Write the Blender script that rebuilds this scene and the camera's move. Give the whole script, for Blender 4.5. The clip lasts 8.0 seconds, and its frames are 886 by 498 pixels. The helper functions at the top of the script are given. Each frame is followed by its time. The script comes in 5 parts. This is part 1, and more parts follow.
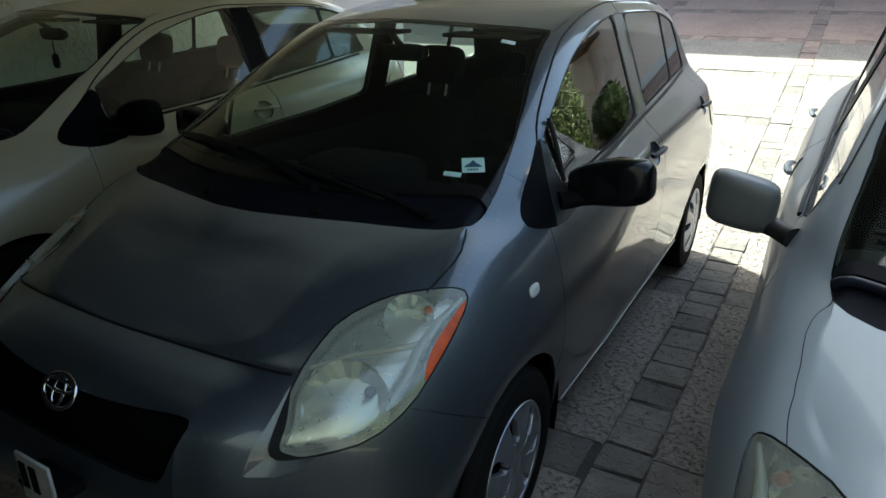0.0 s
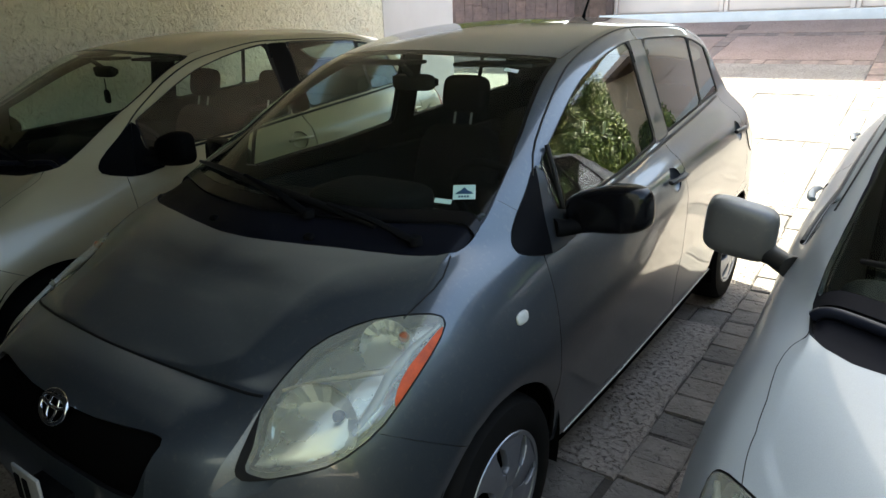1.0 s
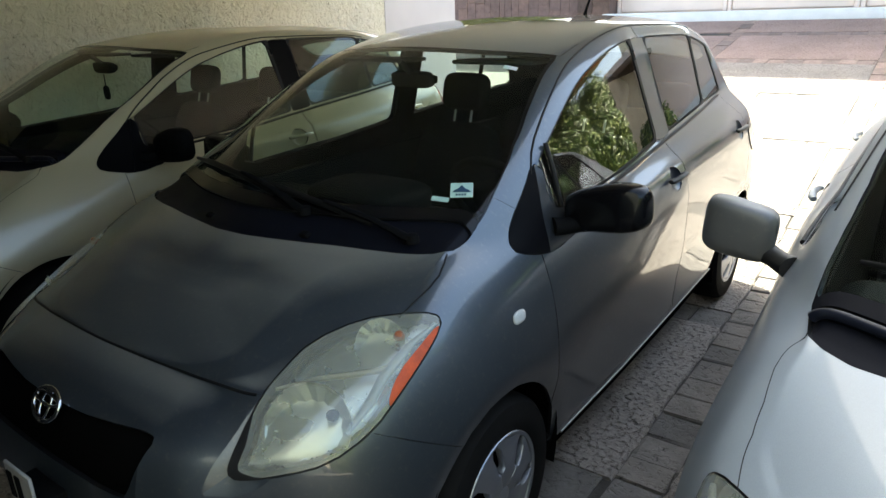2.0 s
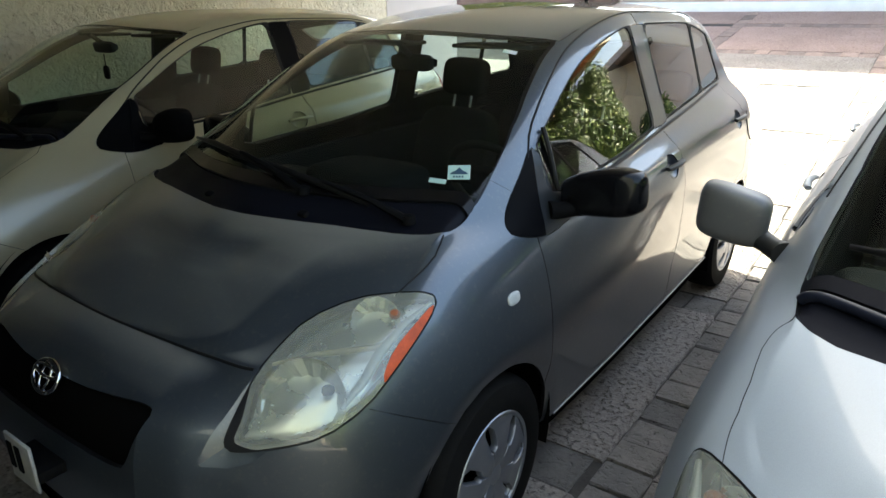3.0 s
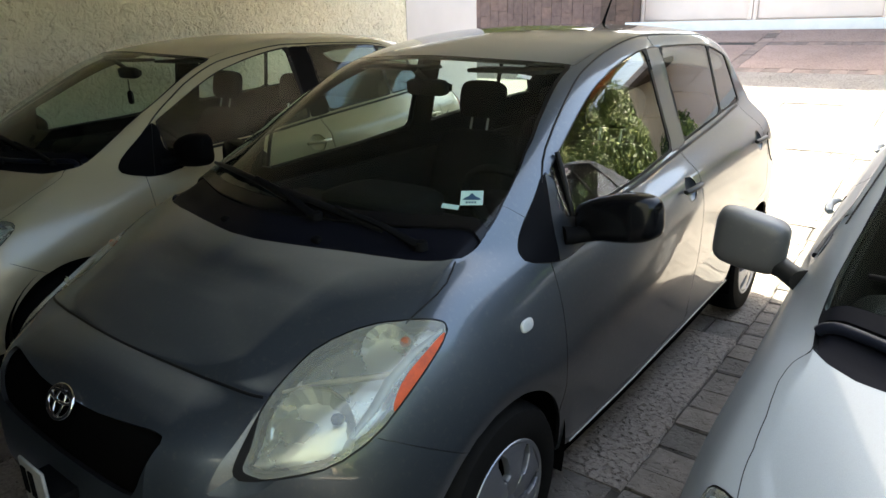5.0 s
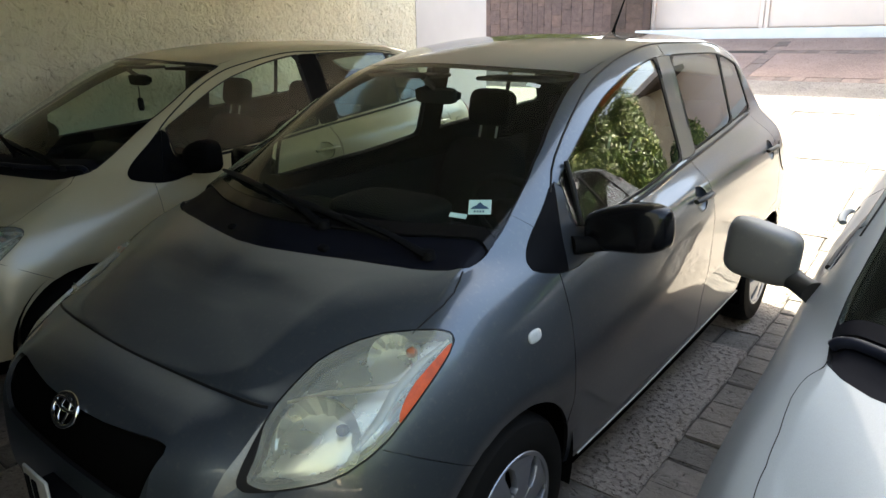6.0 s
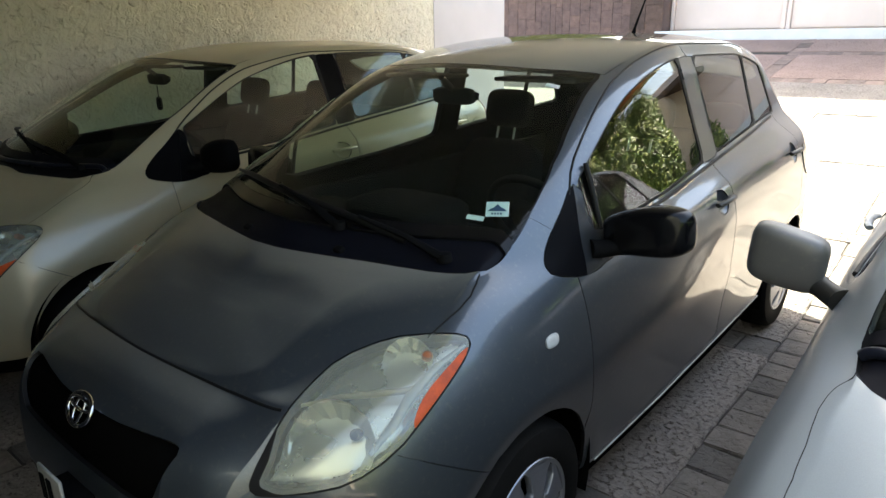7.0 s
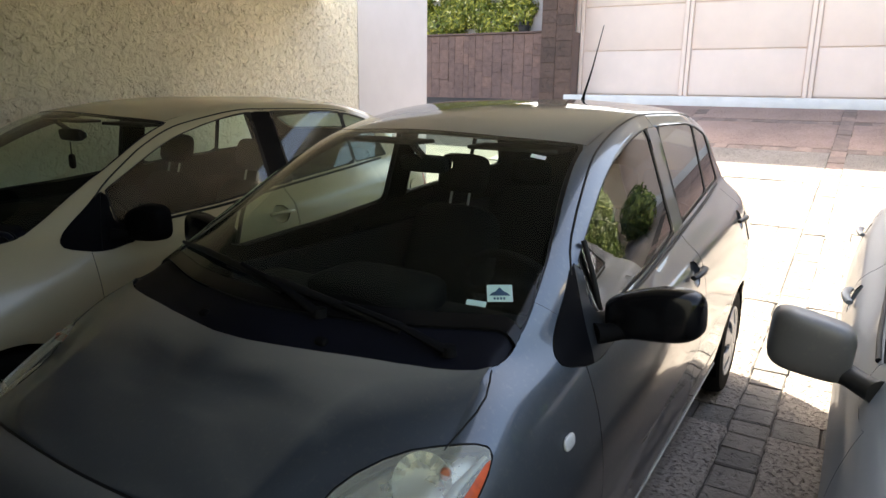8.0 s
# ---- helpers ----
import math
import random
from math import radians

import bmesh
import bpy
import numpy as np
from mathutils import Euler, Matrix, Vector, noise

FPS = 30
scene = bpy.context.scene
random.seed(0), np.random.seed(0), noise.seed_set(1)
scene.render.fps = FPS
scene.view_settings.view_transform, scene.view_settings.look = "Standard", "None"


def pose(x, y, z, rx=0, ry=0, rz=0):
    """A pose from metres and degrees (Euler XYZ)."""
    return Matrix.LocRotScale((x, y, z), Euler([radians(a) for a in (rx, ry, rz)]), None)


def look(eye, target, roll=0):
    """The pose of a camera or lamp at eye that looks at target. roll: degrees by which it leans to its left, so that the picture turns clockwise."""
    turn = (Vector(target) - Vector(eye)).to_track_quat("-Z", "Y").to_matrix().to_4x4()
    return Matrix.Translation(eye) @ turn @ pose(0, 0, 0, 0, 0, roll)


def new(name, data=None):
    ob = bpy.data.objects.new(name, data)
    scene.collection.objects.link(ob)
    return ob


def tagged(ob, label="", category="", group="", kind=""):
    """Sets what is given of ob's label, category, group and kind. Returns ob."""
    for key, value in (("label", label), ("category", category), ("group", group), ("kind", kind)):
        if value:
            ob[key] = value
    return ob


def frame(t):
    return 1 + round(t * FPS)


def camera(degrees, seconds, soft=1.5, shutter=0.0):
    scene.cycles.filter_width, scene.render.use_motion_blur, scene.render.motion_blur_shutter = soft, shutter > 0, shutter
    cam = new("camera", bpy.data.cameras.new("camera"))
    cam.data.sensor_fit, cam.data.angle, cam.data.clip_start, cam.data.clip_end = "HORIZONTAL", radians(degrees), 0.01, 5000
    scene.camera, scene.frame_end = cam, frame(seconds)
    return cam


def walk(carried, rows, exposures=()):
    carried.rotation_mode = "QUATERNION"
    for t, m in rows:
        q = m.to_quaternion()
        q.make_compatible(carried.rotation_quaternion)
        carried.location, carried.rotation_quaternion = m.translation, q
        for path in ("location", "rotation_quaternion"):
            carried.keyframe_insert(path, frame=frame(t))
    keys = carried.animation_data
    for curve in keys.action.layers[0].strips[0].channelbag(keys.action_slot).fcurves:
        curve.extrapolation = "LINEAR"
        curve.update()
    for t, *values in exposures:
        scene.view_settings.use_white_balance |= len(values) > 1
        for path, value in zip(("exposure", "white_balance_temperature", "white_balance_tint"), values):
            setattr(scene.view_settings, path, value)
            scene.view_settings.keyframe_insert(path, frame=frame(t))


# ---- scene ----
# ---- camera ----
cam = camera(66.34, 8.0)
ROWS = [
    (0, 1.4322, -1.4728, 1.5716, 68.575, 0.256, 30.071),
    (0.2, 1.4908, -1.4478, 1.5666, 70.482, 1.182, 32.941),
    (0.3, 1.5462, -1.4069, 1.5538, 70.789, 1.697, 34.896),
    (0.5, 1.5748, -1.3802, 1.5638, 70.372, 1.028, 35.145),
    (1, 1.616, -1.3648, 1.5666, 71.034, 1.811, 35.451),
    (2.5, 1.6238, -1.3436, 1.5554, 70.66, 1.345, 35.953),
    (3, 1.6389, -1.3625, 1.5496, 69.914, 0.725, 35.893),
    (3.5, 1.6346, -1.3262, 1.5508, 70.078, 0.956, 36.843),
    (4, 1.6406, -1.3201, 1.5514, 70.359, 1.083, 37.285),
    (4.5, 1.6535, -1.3403, 1.5622, 70.934, 1.231, 37.402),
    (6, 1.644, -1.3207, 1.5685, 72.085, 1.185, 38.456),
    (6.5, 1.6415, -1.326, 1.5643, 72.061, 1.057, 39.132),
    (7, 1.6265, -1.3044, 1.5661, 72.157, 1.083, 39.858),
    (7.5, 1.5535, -1.2858, 1.5603, 72.111, 0.439, 36.341),
    (7.7, 1.4651, -1.2858, 1.5687, 73.521, -0.076, 34.855),
    (7.8, 1.3909, -1.2899, 1.5807, 74.834, -1.345, 33.074),
    (8, 1.3047, -1.2752, 1.5947, 76.552, -0.662, 31.96),
]
EXPOSURES = [(0.0, 2.15, 6550, -6), (0.2, 2.65, 7250, -2), (0.5, 2.7, 7250, -1), (1.0, 2.8, 7250, 0), (2.5, 3.0, 7250, 0), (4.5, 3.08, 7450, 2), (7.0, 3.08, 7550, 3), (7.5, 3.35, 7150, -1), (7.7, 3.4, 7250, -1), (7.9, 3.05, 7550, 4), (8.0, 2.8, 7650, 8)]
walk(cam, [(t, pose(x, y, z, rx, ry, rz)) for t, x, y, z, rx, ry, rz in ROWS], EXPOSURES)

# ---- light ----
SUN_ELEVATION, SUN_AZIMUTH = 46.0, 140.0  # degrees; azimuth from +x towards +y
world = bpy.data.worlds.new("sky")
scene.world = world
world.use_nodes = True
sky = world.node_tree.nodes.new("ShaderNodeTexSky")
sky.sky_type, sky.sun_disc = "NISHITA", False
sky.sun_elevation = radians(SUN_ELEVATION)
sky.sun_rotation = radians(90 - SUN_AZIMUTH)
sky.dust_density, sky.air_density, sky.ozone_density = 4.0, 0.8, 0.6
background = world.node_tree.nodes["Background"]
background.inputs["Strength"].default_value = 0.15
world.node_tree.links.new(sky.outputs[0], background.inputs[0])
sun = new("sun", bpy.data.lights.new("sun", "SUN"))
sun.data.energy, sun.data.angle, sun.data.color = 5.0, radians(0.6), (1.0, 0.96, 0.90)
sun_way = Vector((math.cos(radians(SUN_AZIMUTH)) * math.cos(radians(SUN_ELEVATION)),
                  math.sin(radians(SUN_AZIMUTH)) * math.cos(radians(SUN_ELEVATION)), math.sin(radians(SUN_ELEVATION))))
sun.matrix_world = look(sun_way * 30, (0, 0, 0))

# ---- materials ----
def material(name):
    m = bpy.data.materials.new(name)
    m.use_nodes = True
    t = m.node_tree
    return m, t, t.nodes["Principled BSDF"]


def node(t, kind, **values):
    n = t.nodes.new(kind)
    for key, value in values.items():
        n.inputs[key.replace("_", " ")].default_value = value
    return n


def noise_at(t, scale, detail=4.0, rough=0.6, warp=0.0):
    where = t.nodes.new("ShaderNodeTexCoord")
    n = node(t, "ShaderNodeTexNoise", Scale=scale, Detail=detail, Roughness=rough, Distortion=warp)
    t.links.new(where.outputs["Object"], n.inputs["Vector"])
    return n.outputs["Fac"]


def ramp(t, source, stops):
    r = t.nodes.new("ShaderNodeValToRGB")
    while len(r.color_ramp.elements) < len(stops):
        r.color_ramp.elements.new(0.5)
    for e, (at, c) in zip(r.color_ramp.elements, stops):
        e.position, e.color = at, (*c, 1) if len(c) == 3 else (c[0], c[0], c[0], 1)
    t.links.new(source, r.inputs[0])
    return r.outputs[0]


def blend(t, fac, a, b, mode="MIX"):
    n = t.nodes.new("ShaderNodeMix")
    n.data_type, n.blend_type = "RGBA", mode
    if isinstance(fac, float):
        n.inputs[0].default_value = fac
    else:
        t.links.new(fac, n.inputs[0])
    for socket, value in ((n.inputs[6], a), (n.inputs[7], b)):
        if isinstance(value, tuple):
            socket.default_value = (*value, 1)
        else:
            t.links.new(value, socket)
    return n.outputs[2]


def relief(t, b, source, strength=0.3, distance=0.003, under=None):
    n = node(t, "ShaderNodeBump", Strength=strength, Distance=distance)
    t.links.new(source, n.inputs["Height"])
    if under is not None:
        t.links.new(under, n.inputs["Normal"])
    t.links.new(n.outputs[0], b.inputs["Normal"])
    return n.outputs[0]


def tint(c, k):
    return tuple(min(1.0, v * k) for v in c)


def plain(name, base, rough=0.5, metal=0.0, var=0.15, large=3.0, fine=90.0, bump=0.15, depth=0.001, coat=0.0, rough_var=0.1, spec=0.5):
    """A surface with stains at one scale and grain at another."""
    m, t, b = material(name)
    big, small = noise_at(t, large), noise_at(t, fine, 3.0)
    c = ramp(t, big, [(0.3, tint(base, 1 - var)), (0.7, tint(base, 1 + var))])
    g = ramp(t, small, [(0.3, (1 - var * 0.5,)), (0.7, (1.0,))])
    t.links.new(blend(t, 1.0, c, g, "MULTIPLY"), b.inputs["Base Color"])
    t.links.new(ramp(t, big, [(0.2, (max(0.0, rough - rough_var),)), (0.8, (min(1.0, rough + rough_var),))]), b.inputs["Roughness"])
    b.inputs["Metallic"].default_value = metal
    b.inputs["Coat Weight"].default_value = coat
    b.inputs["Specular IOR Level"].default_value = spec
    if bump:
        relief(t, b, small, bump, depth)
    return m


def car_paint(name, base, metal, dust, top_lift=0.0, blur=0.004, under=0.32, coat=1.0):
    """Metallic base under clear coat with a film of dust, paler on upward faces."""
    m, t, b = material(name)
    flake = noise_at(t, 900.0, 1.0)
    film = ramp(t, noise_at(t, 2.3, 6.0, 0.65), [(0.35, (0.0,)), (0.75, (1.0,))])
    spots = ramp(t, noise_at(t, 60.0, 4.0, 0.7), [(0.55, (0.0,)), (0.75, (1.0,))])
    c = ramp(t, flake, [(0.35, tint(base, 0.95)), (0.65, tint(base, 1.05))])
    amount = node(t, "ShaderNodeMath")
    amount.operation = "MULTIPLY_ADD"
    t.links.new(film, amount.inputs[0])
    amount.inputs[1].default_value = dust
    amount.inputs[2].default_value = dust * 0.5
    # Upward faces go tan: dust, plus the ceiling's sheen put into the colour.
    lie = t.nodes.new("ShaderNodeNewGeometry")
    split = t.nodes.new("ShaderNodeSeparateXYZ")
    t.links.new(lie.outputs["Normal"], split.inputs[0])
    upturned = ramp(t, split.outputs[2], [(0.88, (0.0,)), (0.985, (1.0,))])
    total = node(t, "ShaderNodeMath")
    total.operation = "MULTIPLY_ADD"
    t.links.new(upturned, total.inputs[0])
    total.inputs[1].default_value = top_lift
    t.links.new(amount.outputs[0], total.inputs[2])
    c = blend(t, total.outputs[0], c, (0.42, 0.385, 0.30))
    c = blend(t, 0.12, c, blend(t, spots, c, (0.33, 0.30, 0.24)))
    t.links.new(c, b.inputs["Base Color"])
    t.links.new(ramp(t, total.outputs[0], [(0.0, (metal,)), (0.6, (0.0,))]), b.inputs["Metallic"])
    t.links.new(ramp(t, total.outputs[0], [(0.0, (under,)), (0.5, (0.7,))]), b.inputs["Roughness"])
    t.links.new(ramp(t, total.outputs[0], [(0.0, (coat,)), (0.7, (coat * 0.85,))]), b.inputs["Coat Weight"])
    t.links.new(ramp(t, split.outputs[2], [(0.62, (blur,)), (0.90, (blur + 0.09,)), (0.96, (blur + 0.05,)), (1.0, (blur + 0.03,))] if top_lift > 0.1 else [(0.0, (blur,)), (1.0, (blur + 0.02,))]), b.inputs["Coat Roughness"])
    return m


def thin_glass(name, colour, gloss=1.0, haze=0.0, shine_least=0.07, blur=0.01, fall=3.6):
    """A thin pane: tinted see-through with a Fresnel gloss."""
    m, t, b = material(name)
    t.nodes.remove(b)
    clear = node(t, "ShaderNodeBsdfTransparent", Color=(*colour, 1))
    shine = node(t, "ShaderNodeBsdfGlossy", Color=(gloss, gloss, gloss, 1), Roughness=blur)
    body = clear.outputs[0]
    if haze:
        film = node(t, "ShaderNodeBsdfDiffuse", Color=(0.60, 0.62, 0.54, 1))
        both = t.nodes.new("ShaderNodeMixShader")
        t.links.new(ramp(t, noise_at(t, 5.0, 3.0, 0.5), [(0.3, (haze * 0.8,)), (0.8, (haze * 1.15,))]), both.inputs[0])
        t.links.new(body, both.inputs[1])
        t.links.new(film.outputs[0], both.inputs[2])
        body = both.outputs[0]
    edge = node(t, "ShaderNodeLayerWeight", Blend=0.5)
    steep = node(t, "ShaderNodeMath")
    steep.operation = "POWER"
    steep.inputs[1].default_value = fall
    t.links.new(edge.outputs["Facing"], steep.inputs[0])
    share = node(t, "ShaderNodeMath")
    share.operation = "MULTIPLY_ADD"
    share.inputs[1].default_value, share.inputs[2].default_value = 0.9, shine_least
    t.links.new(steep.outputs[0], share.inputs[0])
    mix = t.nodes.new("ShaderNodeMixShader")
    t.links.new(share.outputs[0], mix.inputs[0])
    t.links.new(body, mix.inputs[1])
    t.links.new(shine.outputs[0], mix.inputs[2])
    t.links.new(mix.outputs[0], t.nodes["Material Output"].inputs["Surface"])
    return m


def stucco_material(name, base):
    """Thrown plaster: torn lumps and worm-like hollows, coloured darker, over a pale ground, with damp stains."""
    m, t, b = material(name)
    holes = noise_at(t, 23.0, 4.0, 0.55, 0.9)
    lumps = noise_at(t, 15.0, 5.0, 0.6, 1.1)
    swell = noise_at(t, 44.0, 3.0, 0.55, 0.4)
    grain = noise_at(t, 160.0, 3.0)
    stain = noise_at(t, 1.1, 5.0, 0.65)
    c = ramp(t, stain, [(0.3, tint(base, 0.84)), (0.7, tint(base, 1.05))])
    # Shade of the hollows and low lumps is put into the colour.
    pit_shade = ramp(t, holes, [(0.27, (0.60, 0.55, 0.47)), (0.36, (1, 1, 1))])
    c = blend(t, 1.0, c, pit_shade, "MULTIPLY")
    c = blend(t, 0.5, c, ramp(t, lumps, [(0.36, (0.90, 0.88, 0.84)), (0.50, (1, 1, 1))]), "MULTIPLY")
    c = blend(t, 0.3, c, ramp(t, grain, [(0.3, (0.75,)), (0.7, (1.0,))]), "MULTIPLY")
    t.links.new(c, b.inputs["Base Color"])
    b.inputs["Roughness"].default_value = 0.92
    first = relief(t, b, ramp(t, holes, [(0.28, (0.0,)), (0.44, (1.0,))]), 1.0, 0.012)
    third = relief(t, b, ramp(t, lumps, [(0.34, (0.0,)), (0.62, (1.0,))]), 0.9, 0.012, first)
    second = relief(t, b, swell, 0.5, 0.007, third)
    relief(t, b, grain, 0.4, 0.002, second)
    return m


def aggregate_material(name, base):
    """Washed concrete: pale cement with dark pits and pebbles."""
    m, t, b = material(name)
    pits = noise_at(t, 46.0, 4.0, 0.62, 0.4)
    pebble = noise_at(t, 52.0, 4.0, 0.65)
    stain = noise_at(t, 1.6, 5.0, 0.6)
    c = ramp(t, stain, [(0.3, tint(base, 0.82)), (0.7, tint(base, 1.12))])
    c = blend(t, 0.6, c, ramp(t, pebble, [(0.35, (0.50, 0.47, 0.44)), (0.62, (1, 1, 1))]), "MULTIPLY")
    c = blend(t, 1.0, c, ramp(t, pits, [(0.28, (0.30, 0.28, 0.27)), (0.40, (1, 1, 1))]), "MULTIPLY")
    t.links.new(c, b.inputs["Base Color"])
    b.inputs["Roughness"].default_value = 0.9
    first = relief(t, b, ramp(t, pits, [(0.32, (0.0,)), (0.46, (1.0,))]), 1.0, 0.014)
    relief(t, b, pebble, 0.8, 0.009, first)
    return m


def piece_material(name, base, spread=0.25, rough=0.85, fine=70.0, depth=0.003):
    """Stone pieces, each of a shade of its own, chipped and worn."""
    m, t, b = material(name)
    info = t.nodes.new("ShaderNodeObjectInfo")
    each = ramp(t, info.outputs["Random"], [(0.0, tint(base, 1 - spread)), (0.5, base), (1.0, tint((base[0] * 1.04, base[1], base[2] * 0.95), 1 + spread))])
    grain, stain, chips = noise_at(t, fine, 4.0, 0.65), noise_at(t, 9.0, 4.0), noise_at(t, fine * 0.42, 4.0, 0.6, 0.6)
    c = blend(t, 0.7, each, ramp(t, stain, [(0.3, (0.62,)), (0.7, (1.15,))]), "MULTIPLY")
    c = blend(t, 0.5, c, ramp(t, grain, [(0.3, (0.6,)), (0.65, (1.0,))]), "MULTIPLY")
    c = blend(t, 1.0, c, ramp(t, chips, [(0.29, (0.35,)), (0.36, (1.0,))]), "MULTIPLY")
    t.links.new(c, b.inputs["Base Color"])
    b.inputs["Roughness"].default_value = rough
    first = relief(t, b, ramp(t, chips, [(0.28, (0.0,)), (0.50, (1.0,))]), 0.8, depth * 2.5)
    relief(t, b, grain, 0.6, depth, first)
    return m


def leaf_material(name, base, yellow):
    m, t, b = material(name)
    geo = t.nodes.new("ShaderNodeNewGeometry")
    c = ramp(t, geo.outputs["Random Per Island"], [(0.0, tint(base, 0.55)), (0.6, base), (1.0, yellow)])
    t.links.new(c, b.inputs["Base Color"])
    b.inputs["Roughness"].default_value = 0.45
    b.inputs["Transmission Weight"].default_value = 0.0
    return m


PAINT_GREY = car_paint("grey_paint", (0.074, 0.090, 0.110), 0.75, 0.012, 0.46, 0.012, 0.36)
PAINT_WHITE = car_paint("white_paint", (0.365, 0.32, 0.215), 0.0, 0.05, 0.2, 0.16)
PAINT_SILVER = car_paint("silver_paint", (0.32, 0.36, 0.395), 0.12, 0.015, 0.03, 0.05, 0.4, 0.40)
BLACK_GLOSS = plain("black_gloss", (0.005, 0.005, 0.006), 0.2, var=0.2, bump=0.0, spec=0.25)
BLACK_TRIM = plain("black_trim", (0.006, 0.006, 0.0065), 0.7, bump=0.25, fine=400.0, spec=0.03)
COWL_NAVY = plain("cowl_navy", (0.010, 0.012, 0.022), 0.35, var=0.3, fine=300.0, bump=0.2, spec=0.25)
COWL_BLACK = plain("cowl_black", (0.0055, 0.006, 0.010), 0.5, var=0.3, fine=300.0, bump=0.2, spec=0.08)
BLACK_DEEP = plain("black_cavity", (0.004, 0.004, 0.004), 0.8, bump=0.0, spec=0.0)
GRILLE_BLACK = plain("grille_black", (0.004, 0.004, 0.005), 0.5, var=0.3, fine=160.0, bump=0.5, depth=0.004, spec=0.2)
RUBBER = plain("tyre_rubber", (0.009, 0.009, 0.009), 0.85, var=0.3, fine=60.0, spec=0.08)
SEAL = plain("rubber_seal", (0.008, 0.008, 0.009), 0.5, bump=0.0, spec=0.2)
COVER_SILVER = plain("wheel_silver", (0.27, 0.29, 0.33), 0.35, metal=0.7, var=0.08, bump=0.05)
CHROME = plain("chrome", (0.60, 0.60, 0.61), 0.12, metal=1.0, var=0.03, bump=0.0, rough_var=0.04)
REFLECTOR = plain("lamp_reflector", (0.66, 0.67, 0.62), 0.28, metal=0.9, var=0.06, large=12.0, fine=30.0, bump=0.0)
LAMP_GREY = plain("lamp_housing", (0.35, 0.37, 0.36), 0.4, metal=0.3, bump=0.0)
LAMP_TAN = plain("lamp_divider", (0.30, 0.27, 0.20), 0.35, metal=0.4, bump=0.0)
AMBER = plain("amber_reflector", (0.52, 0.070, 0.008), 0.35, var=0.25, large=30.0, fine=140.0, coat=0.1, bump=0.2, spec=0.3)
BULB_AMBER = plain("bulb_amber", (0.30, 0.075, 0.025), 0.3, var=0.2, large=30.0, bump=0.0)
RED_LAMP = plain("red_lamp", (0.45, 0.02, 0.02), 0.2, coat=0.6, bump=0.0)
WHITE_LAMP = plain("white_lamp", (0.50, 0.52, 0.52), 0.2, var=0.1, large=60.0, coat=0.6, bump=0.0)
SCREEN_GLASS = thin_glass("windscreen_glass", (0.86, 0.95, 0.89), 1.0, 0.003, 0.022, 0.01, 5.0)
SIDE_GLASS = thin_glass("side_glass", (0.80, 0.92, 0.87), 1.0, 0.0, 0.045)
REAR_GLASS = thin_glass("rear_glass", (0.30, 0.36, 0.33), 1.0, 0.0, 0.045)
FOOT_PULL_GREY = plain("foot_pull_grey", (0.022, 0.021, 0.019), 0.5, bump=0.1, fine=300.0)
LENS = thin_glass("lamp_lens", (0.93, 0.96, 0.90), 1.0, 0.30, 0.06, 0.05)
SAIL_GREY = plain("mirror_base_grey", (0.013, 0.015, 0.018), 0.35, bump=0.1, fine=300.0)
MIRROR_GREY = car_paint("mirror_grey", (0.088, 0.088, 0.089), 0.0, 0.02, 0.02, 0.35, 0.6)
SAIL_BLACK = plain("sail_black", (0.004, 0.004, 0.005), 0.4, bump=0.1, fine=300.0, spec=0.03)
MIRROR = plain("mirror_glass", (0.9, 0.9, 0.9), 0.02, metal=1.0, var=0.0, bump=0.0, rough_var=0.0)
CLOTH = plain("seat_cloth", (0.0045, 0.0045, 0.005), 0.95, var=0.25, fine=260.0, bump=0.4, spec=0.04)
CLOTH_LIGHT = plain("seat_cloth_pale", (0.17, 0.16, 0.145), 0.95, var=0.25, fine=260.0, bump=0.4)
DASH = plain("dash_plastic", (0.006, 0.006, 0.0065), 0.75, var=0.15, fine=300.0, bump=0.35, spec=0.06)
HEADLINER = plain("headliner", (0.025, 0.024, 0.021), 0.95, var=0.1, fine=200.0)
PAPER = plain("white_paper", (0.78, 0.78, 0.76), 0.7, var=0.06, bump=0.0)
PLATE_WHITE = plain("plate_white", (0.36, 0.36, 0.345), 0.6, var=0.25, large=14.0, bump=0.1)
STICKER_BLUE = plain("sticker_blue", (0.02, 0.06, 0.12), 0.5, var=0.05, bump=0.0)
STICKER_PALE = plain("sticker_pale", (0.58, 0.68, 0.70), 0.5, var=0.05, bump=0.0)
STUCCO = stucco_material("stucco", (0.86, 0.79, 0.645))
SMOOTH_WHITE = plain("smooth_white_plaster", (0.54, 0.505, 0.51), 0.85, var=0.04, fine=140.0, bump=0.2)
SHADE_WALL = plain("shade_wall_plaster", (0.035, 0.033, 0.03), 0.9, var=0.15, fine=60.0, bump=0.3, depth=0.003)
SHADE_SOFFIT = plain("shade_soffit", (0.026, 0.023, 0.019), 0.8, var=0.2, fine=60.0, bump=0.3, depth=0.003)
BOUNCE_WALL = plain("bounce_wall_plaster", (0.16, 0.175, 0.165), 0.9, var=0.12, fine=60.0, bump=0.3, depth=0.003)
CEILING_PAINT = plain("ceiling_plaster", (0.56, 0.55, 0.48), 0.9, var=0.08, fine=80.0, bump=0.3, depth=0.003)
BROWN_EAVE = plain("brown_eave", (0.11, 0.065, 0.04), 0.8, var=0.2, fine=60.0)
TERRACOTTA = plain("terracotta_fascia", (0.62, 0.21, 0.07), 0.8, var=0.2, fine=60.0)
CREAM_WALL = plain("cream_plaster", (0.62, 0.52, 0.38), 0.9, var=0.1, fine=60.0, bump=0.3, depth=0.004)
